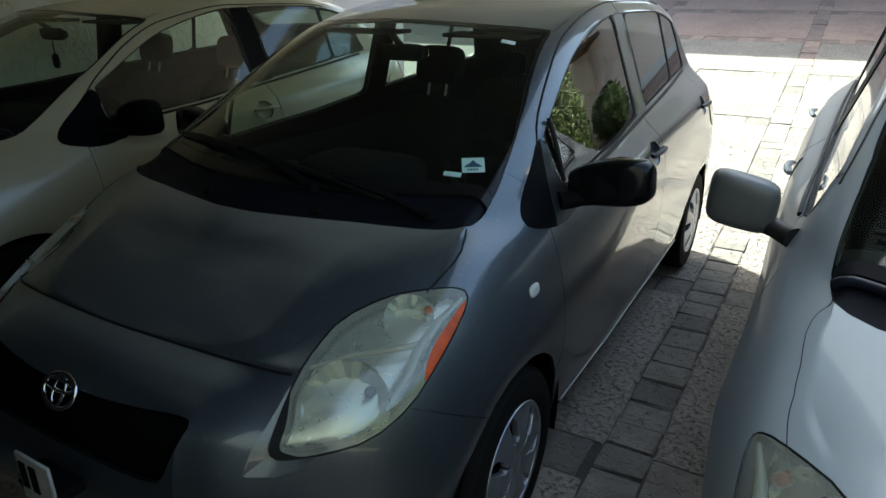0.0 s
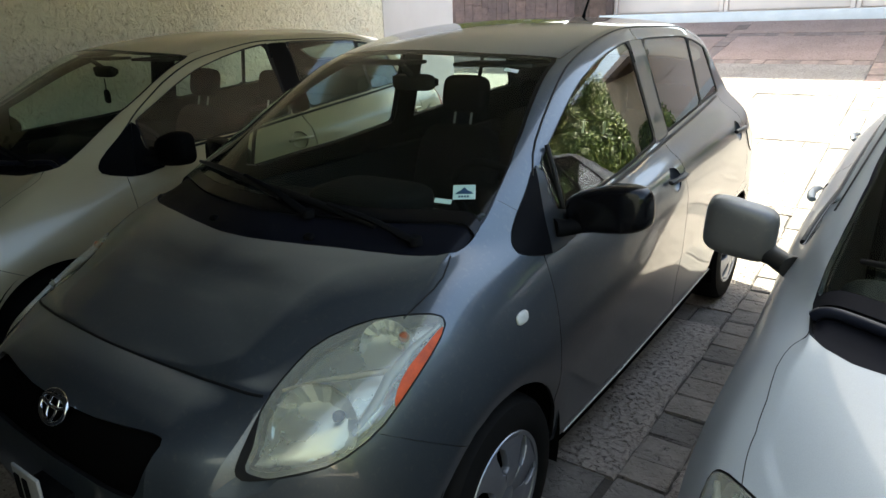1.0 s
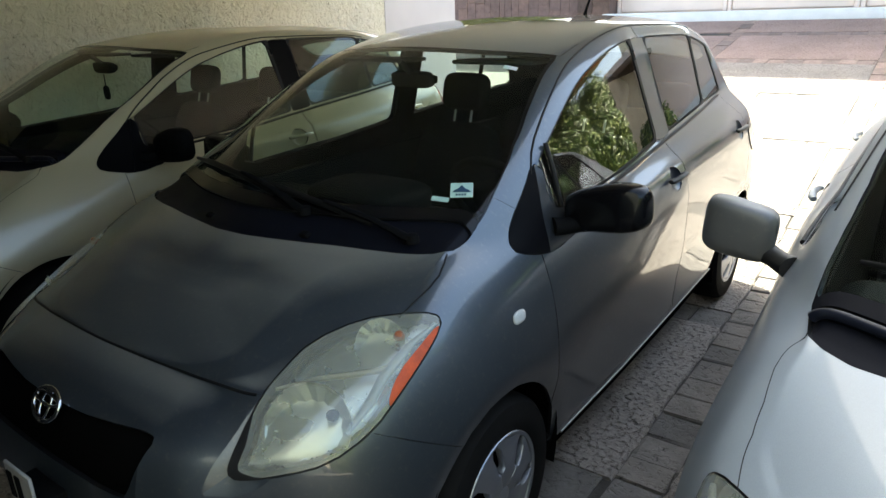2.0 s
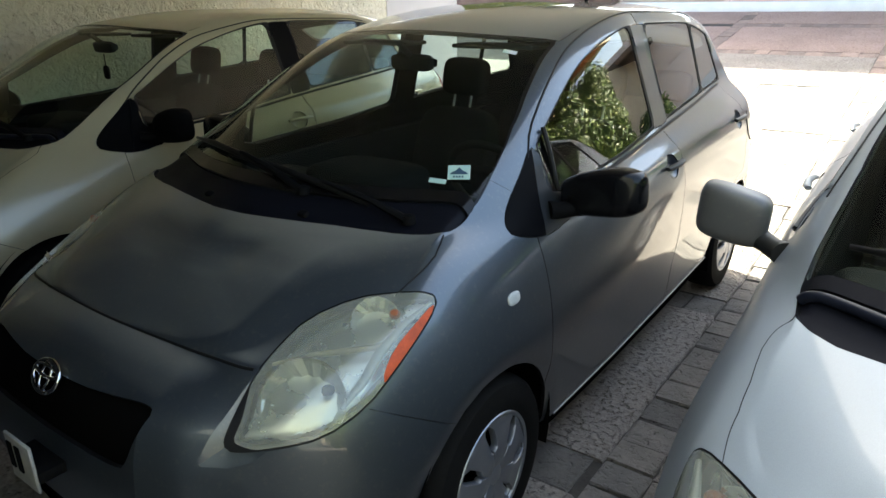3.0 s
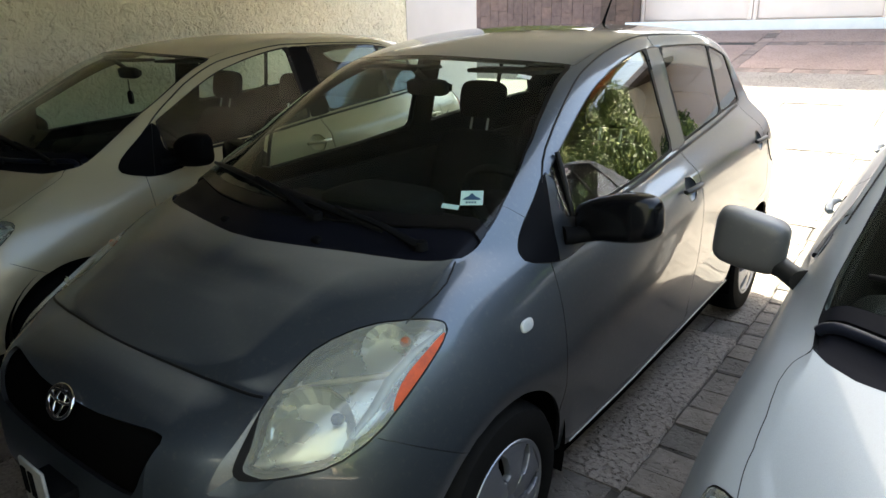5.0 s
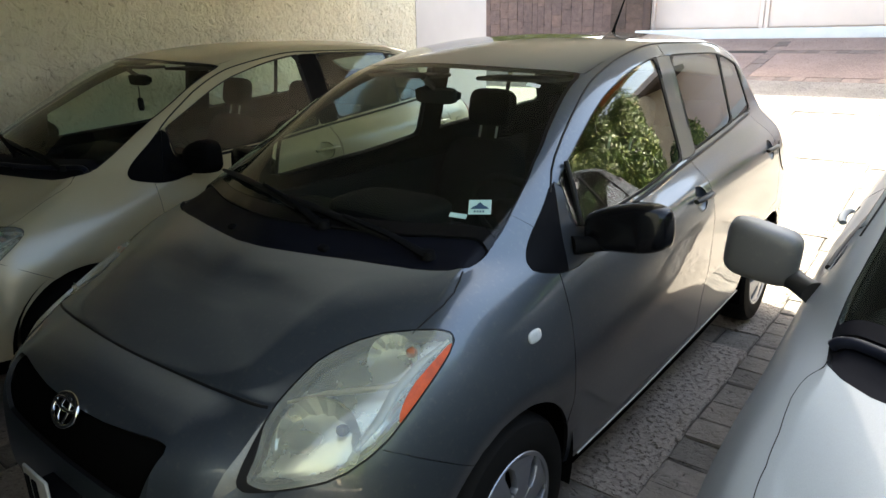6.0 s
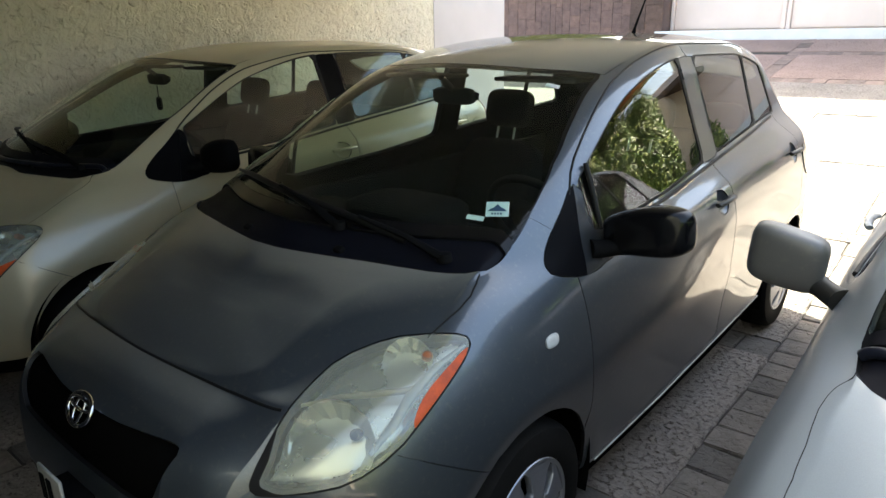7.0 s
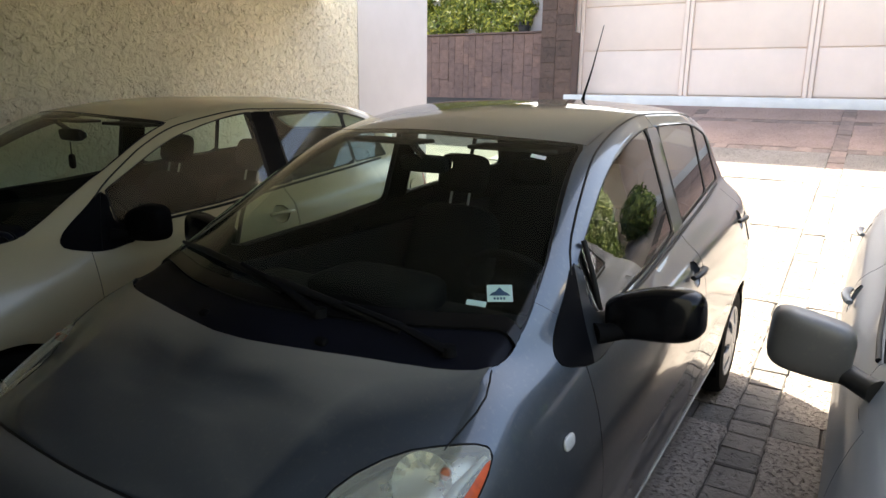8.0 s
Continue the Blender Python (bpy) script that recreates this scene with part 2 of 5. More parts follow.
AGGREGATE = aggregate_material("washed_concrete", (0.272, 0.247, 0.231))
AGGREGATE_UPPER = aggregate_material("weathered_red_concrete", (0.37, 0.265, 0.235))
PAVER = piece_material("stone_paver", (0.175, 0.164, 0.156), 0.25)
PAVER_RED = piece_material("red_stone_paver", (0.26, 0.195, 0.175), 0.25)
JOINT = plain("joint_soil", (0.055, 0.05, 0.046), 0.95, var=0.3, fine=50.0, bump=0.6, depth=0.005)
EARTH = plain("garden_soil", (0.16, 0.12, 0.08), 0.95, var=0.3, fine=30.0, bump=0.6, depth=0.01)
BROWN_STONE = piece_material("brown_stone", (0.215, 0.132, 0.112), 0.13, 0.75, 60.0, 0.004)
PILLAR_STONE = piece_material("pillar_stone", (0.130, 0.078, 0.060), 0.25, 0.75, 50.0, 0.004)
BROWN_MORTAR = plain("brown_mortar", (0.16, 0.105, 0.09), 0.9)
GATE_PAINT = plain("gate_paint", (0.85, 0.68, 0.59), 0.5, var=0.05, large=1.5, fine=120.0, bump=0.1)
KERB_WHITE = plain("white_concrete", (0.74, 0.73, 0.71), 0.85, var=0.08, fine=50.0, bump=0.4, depth=0.004)
LEAF = leaf_material("leaf", (0.085, 0.145, 0.03), (0.32, 0.36, 0.10))
LEAF_LIGHT = leaf_material("leaf_light", (0.17, 0.21, 0.03), (0.60, 0.55, 0.10))
BARK = plain("bark", (0.13, 0.095, 0.06), 0.9, var=0.3, fine=40.0, bump=0.7, depth=0.006)
BLOSSOM = plain("blossom", (0.80, 0.76, 0.38), 0.7, var=0.2, bump=0.0)
POT_BLACK = plain("black_pot", (0.02, 0.02, 0.022), 0.6)

# ---- mesh helpers ----
def part(name, bm, mat, parent=None, label="", smooth=True, at=None):
    """Links a bmesh as one mesh object, under parent where one is given."""
    me = bpy.data.meshes.new(name)
    for f in bm.faces:
        f.smooth = smooth
    bm.to_mesh(me)
    bm.free()
    me.materials.append(mat)
    if any(p.material_index == 1 for p in me.polygons):
        me.materials.append(SEAL)
    ob = new(name, me)
    if parent is not None:
        ob.parent = parent
    if at is not None:
        ob.matrix_basis = at
    return tagged(ob, label)


def empty(name, m, label, category, group="", kind=""):
    ob = new(name)
    ob.matrix_basis = m
    ob.empty_display_size = 0.1
    return tagged(ob, label, category, group, kind)


def soften(bm, edge, segments=2):
    bmesh.ops.bevel(bm, geom=bm.edges[:], offset=edge, segments=segments, profile=0.5, affect="EDGES", clamp_overlap=True)
    sharp_by_angle(bm)
    return bm


def sharp_by_angle(bm, degrees=38.0):
    limit = radians(degrees)
    for e in bm.edges:
        e.smooth = not (len(e.link_faces) == 2 and e.calc_face_angle(0.0) > limit)
    return bm


def box(x0, x1, y0, y1, z0, z1, edge=0.0, segments=2):
    bm = bmesh.new()
    bmesh.ops.create_cube(bm, size=1.0, matrix=Matrix.LocRotScale(((x0 + x1) / 2, (y0 + y1) / 2, (z0 + z1) / 2), None, (x1 - x0, y1 - y0, z1 - z0)))
    if edge:
        soften(bm, edge, segments)
    else:
        sharp_by_angle(bm)
    return bm


def lathe(profile, steps=40, m=None):
    """Turns (radius, height) pairs round the z axis."""
    bm = bmesh.new()
    rings = []
    for r, h in profile:
        rings.append([bm.verts.new((r * math.cos(a), r * math.sin(a), h)) for a in (2 * math.pi * i / steps for i in range(steps))])
    for a, b in zip(rings, rings[1:]):
        for i in range(steps):
            bm.faces.new((a[i], a[(i + 1) % steps], b[(i + 1) % steps], b[i]))
    bmesh.ops.remove_doubles(bm, verts=bm.verts[:], dist=1e-6)
    sharp_by_angle(bm)
    if m is not None:
        bm.transform(m)
    bmesh.ops.recalc_face_normals(bm, faces=bm.faces[:])
    return bm


def tube(path, radius, sides=10, flat=1.0):
    """A rod along points; radius may be one number or one a point."""
    bm = bmesh.new()
    path = [Vector(p) for p in path]
    radii = radius if isinstance(radius, (list, tuple)) else [radius] * len(path)
    rings = []
    for i, p in enumerate(path):
        way = (path[min(i + 1, len(path) - 1)] - path[max(i - 1, 0)]).normalized()
        side = way.cross(Vector((0, 0, 1)))
        side = side.normalized() if side.length > 1e-4 else Vector((1, 0, 0))
        up = side.cross(way)
        rings.append([bm.verts.new(p + side * math.cos(a) * radii[i] + up * math.sin(a) * radii[i] * flat) for a in (2 * math.pi * k / sides for k in range(sides))])
    for a, b in zip(rings, rings[1:]):
        for i in range(sides):
            bm.faces.new((a[i], a[(i + 1) % sides], b[(i + 1) % sides], b[i]))
    bm.faces.new(rings[0])
    bm.faces.new(rings[-1])
    bmesh.ops.recalc_face_normals(bm, faces=bm.faces[:])
    sharp_by_angle(bm, 50)
    return bm


def pillow(size, power=0.35, m=None, nu=28, nv=16):
    """A rounded block (superellipsoid) of the given full size."""
    bm = bmesh.new()
    def root(v):
        return math.copysign(abs(v) ** power, v)
    rings = []
    for i in range(1, nv):
        b = -math.pi / 2 + math.pi * i / nv
        rings.append([bm.verts.new((size[0] / 2 * root(math.cos(b)) * root(math.cos(a)), size[1] / 2 * root(math.cos(b)) * root(math.sin(a)), size[2] / 2 * root(math.sin(b))))
                      for a in (2 * math.pi * k / nu for k in range(nu))])
    low, high = bm.verts.new((0, 0, -size[2] / 2)), bm.verts.new((0, 0, size[2] / 2))
    for a, b in zip(rings, rings[1:]):
        for i in range(nu):
            bm.faces.new((a[i], a[(i + 1) % nu], b[(i + 1) % nu], b[i]))
    for i in range(nu):
        bm.faces.new((rings[0][(i + 1) % nu], rings[0][i], low))
        bm.faces.new((rings[-1][i], rings[-1][(i + 1) % nu], high))
    if m is not None:
        bm.transform(m)
    return bm


def prism(points, depth, m=None, edge=0.0):
    """A flat outline (x, y) raised along z by depth."""
    bm = bmesh.new()
    low = [bm.verts.new((x, y, 0)) for x, y in points]
    high = [bm.verts.new((x, y, depth)) for x, y in points]
    n = len(points)
    bm.faces.new(low[::-1])
    bm.faces.new(high)
    for i in range(n):
        bm.faces.new((low[i], low[(i + 1) % n], high[(i + 1) % n], high[i]))
    bmesh.ops.recalc_face_normals(bm, faces=bm.faces[:])
    if edge:
        soften(bm, edge)
    else:
        sharp_by_angle(bm)
    if m is not None:
        bm.transform(m)
    return bm


def join(*many):
    out = bmesh.new()
    for bm in many:
        me = bpy.data.meshes.new("joined")
        bm.to_mesh(me)
        bm.free()
        out.from_mesh(me)
        bpy.data.meshes.remove(me)
    return out


def glide(keys, t):
    """Monotone cubic through evenly spaced keys along the first axis."""
    d = np.diff(keys, axis=0)
    s = np.zeros_like(keys)
    same = d[:-1] * d[1:] > 0
    total = d[:-1] + d[1:]
    s[1:-1] = np.where(same, 2 * d[:-1] * d[1:] / np.where(np.abs(total) < 1e-12, 1, total), 0)
    s[0], s[-1] = d[0], d[-1]
    i = np.clip(np.floor(t).astype(int), 0, len(keys) - 2)
    f = (t - i).reshape((-1,) + (1,) * (keys.ndim - 1))
    a, b, sa, sb = keys[i], keys[i + 1], s[i], s[i + 1]
    return a * (1 + 2 * f) * (1 - f) ** 2 + sa * f * (1 - f) ** 2 + b * f * f * (3 - 2 * f) - sb * f * f * (1 - f)


def straight(keys, t):
    """Straight lines through evenly spaced keys along the first axis."""
    i = np.clip(np.floor(t).astype(int), 0, len(keys) - 2)
    f = (t - i).reshape((-1,) + (1,) * (keys.ndim - 1))
    return keys[i] * (1 - f) + keys[i + 1] * f


def outline_distance(points, p):
    """Signed distance (inside: minus) of the plane points p from a closed outline."""
    a = np.array(points, float)
    b = np.roll(a, -1, axis=0)
    inside = np.zeros(len(p), bool)
    best = np.full(len(p), 1e9)
    for (x0, y0), (x1, y1) in zip(a, b):
        ex, ey = x1 - x0, y1 - y0
        wx, wy = p[:, 0] - x0, p[:, 1] - y0
        k = np.clip((wx * ex + wy * ey) / (ex * ex + ey * ey), 0, 1)
        best = np.minimum(best, np.hypot(wx - ex * k, wy - ey * k))
        cross = ((y0 > p[:, 1]) != (y1 > p[:, 1]))
        with np.errstate(divide="ignore", invalid="ignore"):
            at = ex * (p[:, 1] - y0) / (ey if ey else 1e-12) + x0
        inside ^= cross & (p[:, 0] < at)
    return np.where(inside, -best, best)


def rounded(points, rounds=3):
    """Corner cutting, for smooth closed outlines."""
    pts = [Vector(p) for p in points]
    for _ in range(rounds):
        pts = [q for a, b in zip(pts, pts[1:] + pts[:1]) for q in (a.lerp(b, 0.25), a.lerp(b, 0.75))]
    return pts

# ---- the car's skin: feature curves round one half, from nose to tail ----
# Each curve runs from the middle of the nose along the side to the middle of the tail.
CURVES = [
    [(0, -0.72, 0.19), (0.30, -0.70, 0.19), (0.50, -0.62, 0.19), (0.66, -0.48, 0.19), (0.72, -0.34, 0.19), (0.74, 0, 0.19), (0.76, 0.38, 0.19),
     (0.77, 0.9, 0.19), (0.77, 1.45, 0.19), (0.76, 2.0, 0.19), (0.73, 2.46, 0.20), (0.68, 2.72, 0.22), (0.52, 2.85, 0.24), (0, 2.9, 0.25)],
    [(0, -0.78, 0.27), (0.33, -0.755, 0.27), (0.54, -0.67, 0.27), (0.70, -0.52, 0.27), (0.77, -0.36, 0.27), (0.80, 0, 0.27), (0.795, 0.38, 0.265),
     (0.80, 0.9, 0.27), (0.80, 1.45, 0.28), (0.80, 2.0, 0.29), (0.79, 2.46, 0.30), (0.76, 2.74, 0.32), (0.60, 2.93, 0.34), (0, 2.99, 0.35)],
    [(0, -0.80, 0.45), (0.385, -0.795, 0.45), (0.56, -0.69, 0.45), (0.73, -0.53, 0.45), (0.80, -0.36, 0.45), (0.843, 0, 0.45), (0.820, 0.38, 0.45),
     (0.813, 0.9, 0.45), (0.815, 1.45, 0.45), (0.82, 2.0, 0.46), (0.842, 2.46, 0.47), (0.81, 2.77, 0.48), (0.64, 2.97, 0.49), (0, 3.03, 0.5)],
    [(0, -0.79, 0.60), (0.385, -0.786, 0.60), (0.55, -0.685, 0.59), (0.72, -0.52, 0.59), (0.805, -0.33, 0.60), (0.846, 0, 0.61), (0.833, 0.38, 0.61),
     (0.831, 0.9, 0.61), (0.833, 1.45, 0.62), (0.838, 2.0, 0.64), (0.846, 2.46, 0.66), (0.815, 2.78, 0.67), (0.64, 2.99, 0.68), (0, 3.04, 0.68)],
    [(0, -0.755, 0.71), (0.378, -0.750, 0.70), (0.545, -0.66, 0.675), (0.692, -0.535, 0.685), (0.768, -0.36, 0.72), (0.820, 0, 0.765), (0.818, 0.38, 0.77),
     (0.834, 0.9, 0.775), (0.836, 1.45, 0.79), (0.836, 2.0, 0.81), (0.828, 2.46, 0.83), (0.80, 2.79, 0.84), (0.64, 2.98, 0.85), (0, 3.02, 0.85)],
    [(0, -0.67, 0.768), (0.365, -0.652, 0.760), (0.525, -0.60, 0.737), (0.655, -0.45, 0.775), (0.732, -0.24, 0.850), (0.733, -0.008, 0.944), (0.782, 0.38, 0.912),
     (0.808, 0.9, 0.91), (0.806, 1.45, 0.94), (0.80, 2.0, 0.97), (0.778, 2.46, 0.99), (0.745, 2.80, 1.0), (0.60, 2.95, 1.0), (0, 2.98, 1.0)],
    [(0, -0.595, 0.80), (0.345, -0.573, 0.793), (0.511, -0.54, 0.785), (0.60, -0.38, 0.829), (0.662, -0.215, 0.888), (0.65, -0.005, 0.979), (0.740, 0.38, 0.970),
     (0.732, 0.9, 0.99), (0.715, 1.45, 1.04), (0.69, 2.0, 1.085), (0.655, 2.46, 1.12), (0.63, 2.77, 1.13), (0.52, 2.89, 1.13), (0, 2.92, 1.13)],
    [(0, -0.595, 0.80), (0.32, -0.573, 0.798), (0.455, -0.515, 0.806), (0.52, -0.36, 0.862), (0.61, -0.195, 0.912), (0.636, -0.008, 0.9845), (0.678, 0.385, 1.135),
     (0.60, 0.93, 1.375), (0.565, 1.45, 1.460), (0.57, 2.0, 1.45), (0.59, 2.42, 1.37), (0.60, 2.66, 1.24), (0.49, 2.80, 1.2), (0, 2.86, 1.2)],
    [(0, -0.595, 0.80), (0.29, -0.570, 0.805), (0.395, -0.497, 0.834), (0.408, -0.335, 0.907), (0.45, -0.19, 0.959), (0.620, -0.013, 0.9895), (0.605, 0.40, 1.198),
     (0.53, 0.857, 1.416), (0.52, 1.45, 1.504), (0.52, 2.02, 1.496), (0.525, 2.46, 1.43), (0.53, 2.70, 1.31), (0.45, 2.77, 1.27), (0, 2.84, 1.25)],
    [(0, -0.595, 0.80), (0.10, -0.54, 0.825), (0.19, -0.45, 0.865), (0.24, -0.32, 0.919), (0.28, -0.215, 0.962), (0.31, -0.123, 0.987), (0.315, 0.275, 1.225),
     (0.30, 0.722, 1.44), (0.28, 1.45, 1.535), (0.28, 2.0, 1.53), (0.28, 2.5, 1.475), (0.28, 2.74, 1.37), (0.25, 2.80, 1.3), (0, 2.83, 1.28)],
    [(0, -0.595, 0.80), (0, -0.53, 0.831), (0, -0.44, 0.872), (0, -0.35, 0.913), (0, -0.265, 0.953), (0, -0.185, 0.989), (0, 0.235, 1.232),
     (0, 0.69, 1.452), (0, 1.45, 1.545), (0, 2.0, 1.542), (0, 2.5, 1.488), (0, 2.75, 1.385), (0, 2.81, 1.31), (0, 2.82, 1.3)],
]
FLIP = np.array([-1.0, 1.0, 1.0])


class Skin:
    """Half of the body as a fine net, cut along outlines into panels."""

    def __init__(self):
        keys = np.array(CURVES)
        u = np.concatenate([np.arange(13)[:, None] + np.arange(14)[None] / 14]).ravel()
        u = np.append(u, 13.0)
        v = np.concatenate([k + np.arange(n) / n for k, n in enumerate((2, 5, 6, 7, 8, 8, 12, 8, 12, 10))] + [[10.0]])
        ends = np.concatenate([keys[:, 1:2] * FLIP, keys, keys[:, -2:-1] * FLIP], axis=1)
        net = glide(np.swapaxes(ends, 0, 1), u + 1)
        # a crease beside the grille
        share = 0.9 * np.clip(1 - np.abs(u - 1) / 0.95, 0, 1)[:, None, None] * np.array([0, 0.3, 1, 1, 1, 1, 0.8, 0.3, 0, 0, 0])[None, :, None]
        net += share * (straight(np.swapaxes(ends, 0, 1), u + 1) - net)
        net = np.concatenate([net, net[:, -2:-1] * FLIP], axis=1)
        lines = np.swapaxes(net, 0, 1)
        net = glide(lines, v)
        # a crease along the hood
        share = 0.9 * np.clip(1 - np.abs(v - 8) / 0.95, 0, 1)[:, None] * np.clip(np.minimum(u - 1.0, 4.7 - u) / 0.8, 0, 1)[None]
        net[:, :len(u)] += share[:, :, None] * (straight(lines, v) - net)[:, :len(u)]
        nv, nu = len(v), len(u)
        # ease the surface between fender crest, screen pillar and door
        ease = np.clip(np.minimum(u - 2.6, 7.2 - u), 0, 1)[None, :, None] * np.clip(np.minimum(v[:, None] - 2.5, np.where(u < 4.9, 7.6, 8.6)[None] - v[:, None]), 0, 1)[:, :, None]
        for _ in range(70):
            near = [net[2:, 1:-1] - net[1:-1, 1:-1], net[:-2, 1:-1] - net[1:-1, 1:-1], net[1:-1, 2:] - net[1:-1, 1:-1], net[1:-1, :-2] - net[1:-1, 1:-1]]
            size = [np.maximum(np.linalg.norm(d, axis=2, keepdims=True), 1e-5) for d in near]
            pull = sum(d / s for d, s in zip(near, size)) / sum(1 / s for s in size)
            face = np.cross(near[2] - near[3], near[0] - near[1])
            face /= np.maximum(np.linalg.norm(face, axis=2, keepdims=True), 1e-9)
            net[1:-1, 1:-1] += 0.6 * ease[1:-1, 1:-1] * face * np.sum(pull * face, axis=2, keepdims=True)
        self.v = net.reshape(-1, 3)
        self.v[:, 0] = np.maximum(self.v[:, 0], 0)
        self.uv = np.stack(np.meshgrid(u, v), -1).reshape(-1, 2)
        self.faces = [(k * nu + j, k * nu + j + 1, (k + 1) * nu + j + 1, (k + 1) * nu + j) for k in range(nv - 1) for j in range(nu - 1)]
        self.tags = ["body"] * len(self.faces)
        self.net, self.us, self.vs = net, u, v

    def cut(self, field, source, tag):
        """Gives the part of the source panels where field < 0 the tag."""
        val = field(self.v, self.uv)
        verts, uvs, made = list(self.v), list(self.uv), {}
        faces, tags = [], []

        def middle(a, b):
            key = (min(a, b), max(a, b))
            if key not in made:
                k = val[a] / (val[a] - val[b])
                verts.append(verts[a] + (verts[b] - verts[a]) * k)
                uvs.append(uvs[a] + (uvs[b] - uvs[a]) * k)
                made[key] = len(verts) - 1
            return made[key]

        for f, g in zip(self.faces, self.tags):
            if g not in source:
                faces.append(f), tags.append(g)
                continue
            sides = [val[i] < 0 for i in f]
            if all(sides) or not any(sides):
                faces.append(f), tags.append(tag if sides[0] else g)
                continue
            a, b = [], []
            for i, j, s, q in zip(f, f[1:] + f[:1], sides, sides[1:] + sides[:1]):
                (a if s else b).append(i)
                if s != q:
                    c = middle(i, j)
                    a.append(c), b.append(c)
            for poly, name in ((a, tag), (b, g)):
                if len(poly) > 2:
                    faces.append(tuple(poly)), tags.append(name)
        self.v, self.uv, self.faces, self.tags = np.array(verts), np.array(uvs), faces, tags

    def flatten_panes(self):
        """Lays the side panes on one gently bowed sheet."""
        panes = sorted({i for f, g in zip(self.faces, self.tags) if g.startswith(("glass_", "seal_")) for i in f})
        p = self.v[panes]
        y, z = p[:, 1] - 1.4, p[:, 2] - 1.2
        terms = np.stack([np.ones(len(y)), y, z, y * y, y * z, z * z * 0.5], 1)
        self.v[panes, 0] += 0.9 * (terms @ np.linalg.lstsq(terms, p[:, 0], rcond=None)[0] - p[:, 0])

    def fair_hood(self, first, ramp_to, share):
        """Lays the rear of the hood on one smooth sheet, free of folds at its corners."""
        u, v = self.uv[:, 0], self.uv[:, 1]
        hood = (u >= first) & (u <= 5.0) & (v >= 5.9)
        x, y = self.v[hood, 0], self.v[hood, 1]
        terms = np.stack([x ** i * y ** j for i in range(4) for j in range(4 - i)], 1)
        sheet_z = terms @ np.linalg.lstsq(terms, self.v[hood, 2], rcond=None)[0]
        self.v[hood, 2] += share * np.clip((u[hood] - first) / (ramp_to - first), 0, 1) * (sheet_z - self.v[hood, 2])

    def hollow(self, tags, depth, way):
        """Sinks some panels, on vertices of their own, along one way."""
        own, extra = {}, []
        for k, (f, g) in enumerate(zip(self.faces, self.tags)):
            if g in tags:
                for i in f:
                    if i not in own:
                        own[i] = len(self.v) + len(extra)
                        extra.append(i)
                self.faces[k] = tuple(own[i] for i in f)
        p = self.v[extra]
        self.v = np.concatenate([self.v, p + depth(p)[:, None] * way])
        self.uv = np.concatenate([self.uv, self.uv[extra]])

    def reach(self, y, z):
        """How far out the side lies at that length and height."""
        side = self.v[self.v[:, 0] > 0.5]
        return float(side[np.argmin(np.hypot(side[:, 1] - y, side[:, 2] - z)), 0])

    def line(self, level, u0, u1, n, out=0.0):
        """Points along one feature curve."""
        k = int(np.argmin(np.abs(self.vs - level)))
        return [Vector([np.interp(a, self.us, self.net[k, :, c]) for c in range(3)]) + Vector((out, 0, 0)) for a in np.linspace(u0, u1, n)]

    def trace(self, levels, us):
        """Points of the skin at the given levels along it."""
        out = []
        for level, u in zip(levels, us):
            k = int(np.clip(np.searchsorted(self.vs, level) - 1, 0, len(self.vs) - 2))
            f = (level - self.vs[k]) / (self.vs[k + 1] - self.vs[k])
            row = self.net[k] * (1 - f) + self.net[k + 1] * f
            out.append(Vector([np.interp(u, self.us, row[:, c]) for c in range(3)]))
        return out

    def mesh(self, tags, side, gap=0.0022, skirt=0.012, push=0.0, weld=9e-4):
        """A panel as a bmesh: side 1, -1 or 0 for both halves; its edges are drawn in by gap and turned inwards."""
        tags = (tags,) if isinstance(tags, str) else tags
        bm = bmesh.new()
        for s in ((1, -1) if side == 0 else (side,)):
            index = {}
            for f, g in zip(self.faces, self.tags):
                if g in tags:
                    loop = []
                    for i in (f if s > 0 else f[::-1]):
                        if i not in index:
                            x, y, z = self.v[i]
                            index[i] = bm.verts.new((s * x, y, z))
                        if index[i] not in loop:
                            loop.append(index[i])
                    if len(loop) > 2:
                        bm.faces.new(loop)
        bmesh.ops.remove_doubles(bm, verts=bm.verts[:], dist=weld)
        bmesh.ops.dissolve_degenerate(bm, edges=bm.edges[:], dist=min(weld, 1e-4))
        loose = [v for v in bm.verts if not v.link_faces]
        bmesh.ops.delete(bm, geom=loose, context="VERTS")
        bm.normal_update()
        shift = {}
        for e in bm.edges:
            if len(e.link_faces) == 1:
                f = e.link_faces[0]
                way = (e.verts[1].co - e.verts[0].co).normalized()
                inward = f.normal.cross(way)
                if inward.dot(f.calc_center_median() - e.verts[0].co) < 0:
                    inward = -inward
                for w in e.verts:
                    shift.setdefault(w, []).append(inward)
        normals = {w: w.normal.copy() for w in bm.verts}
        rim = list(shift)
        away = np.abs(self.lamp_edge(np.array([(abs(w.co.x), w.co.y, w.co.z) for w in rim]).reshape(-1, 3), None)) if rim else []
        near_lamp = dict(zip(rim, away))
        home = {w: w.co.copy() for w in bm.verts}
        for w, ways in shift.items():
            way = sum(ways, Vector()) / len(ways)
            if way.length > 0.4 and near_lamp[w] > 0.004:
                w.co += way.normalized() * gap
        faced = {f: f.normal.copy() for f in bm.faces}
        for f in bm.faces:
            f.normal_update()
            if f.normal.dot(faced[f]) < 0.6:
                for w in f.verts:
                    w.co = home[w]
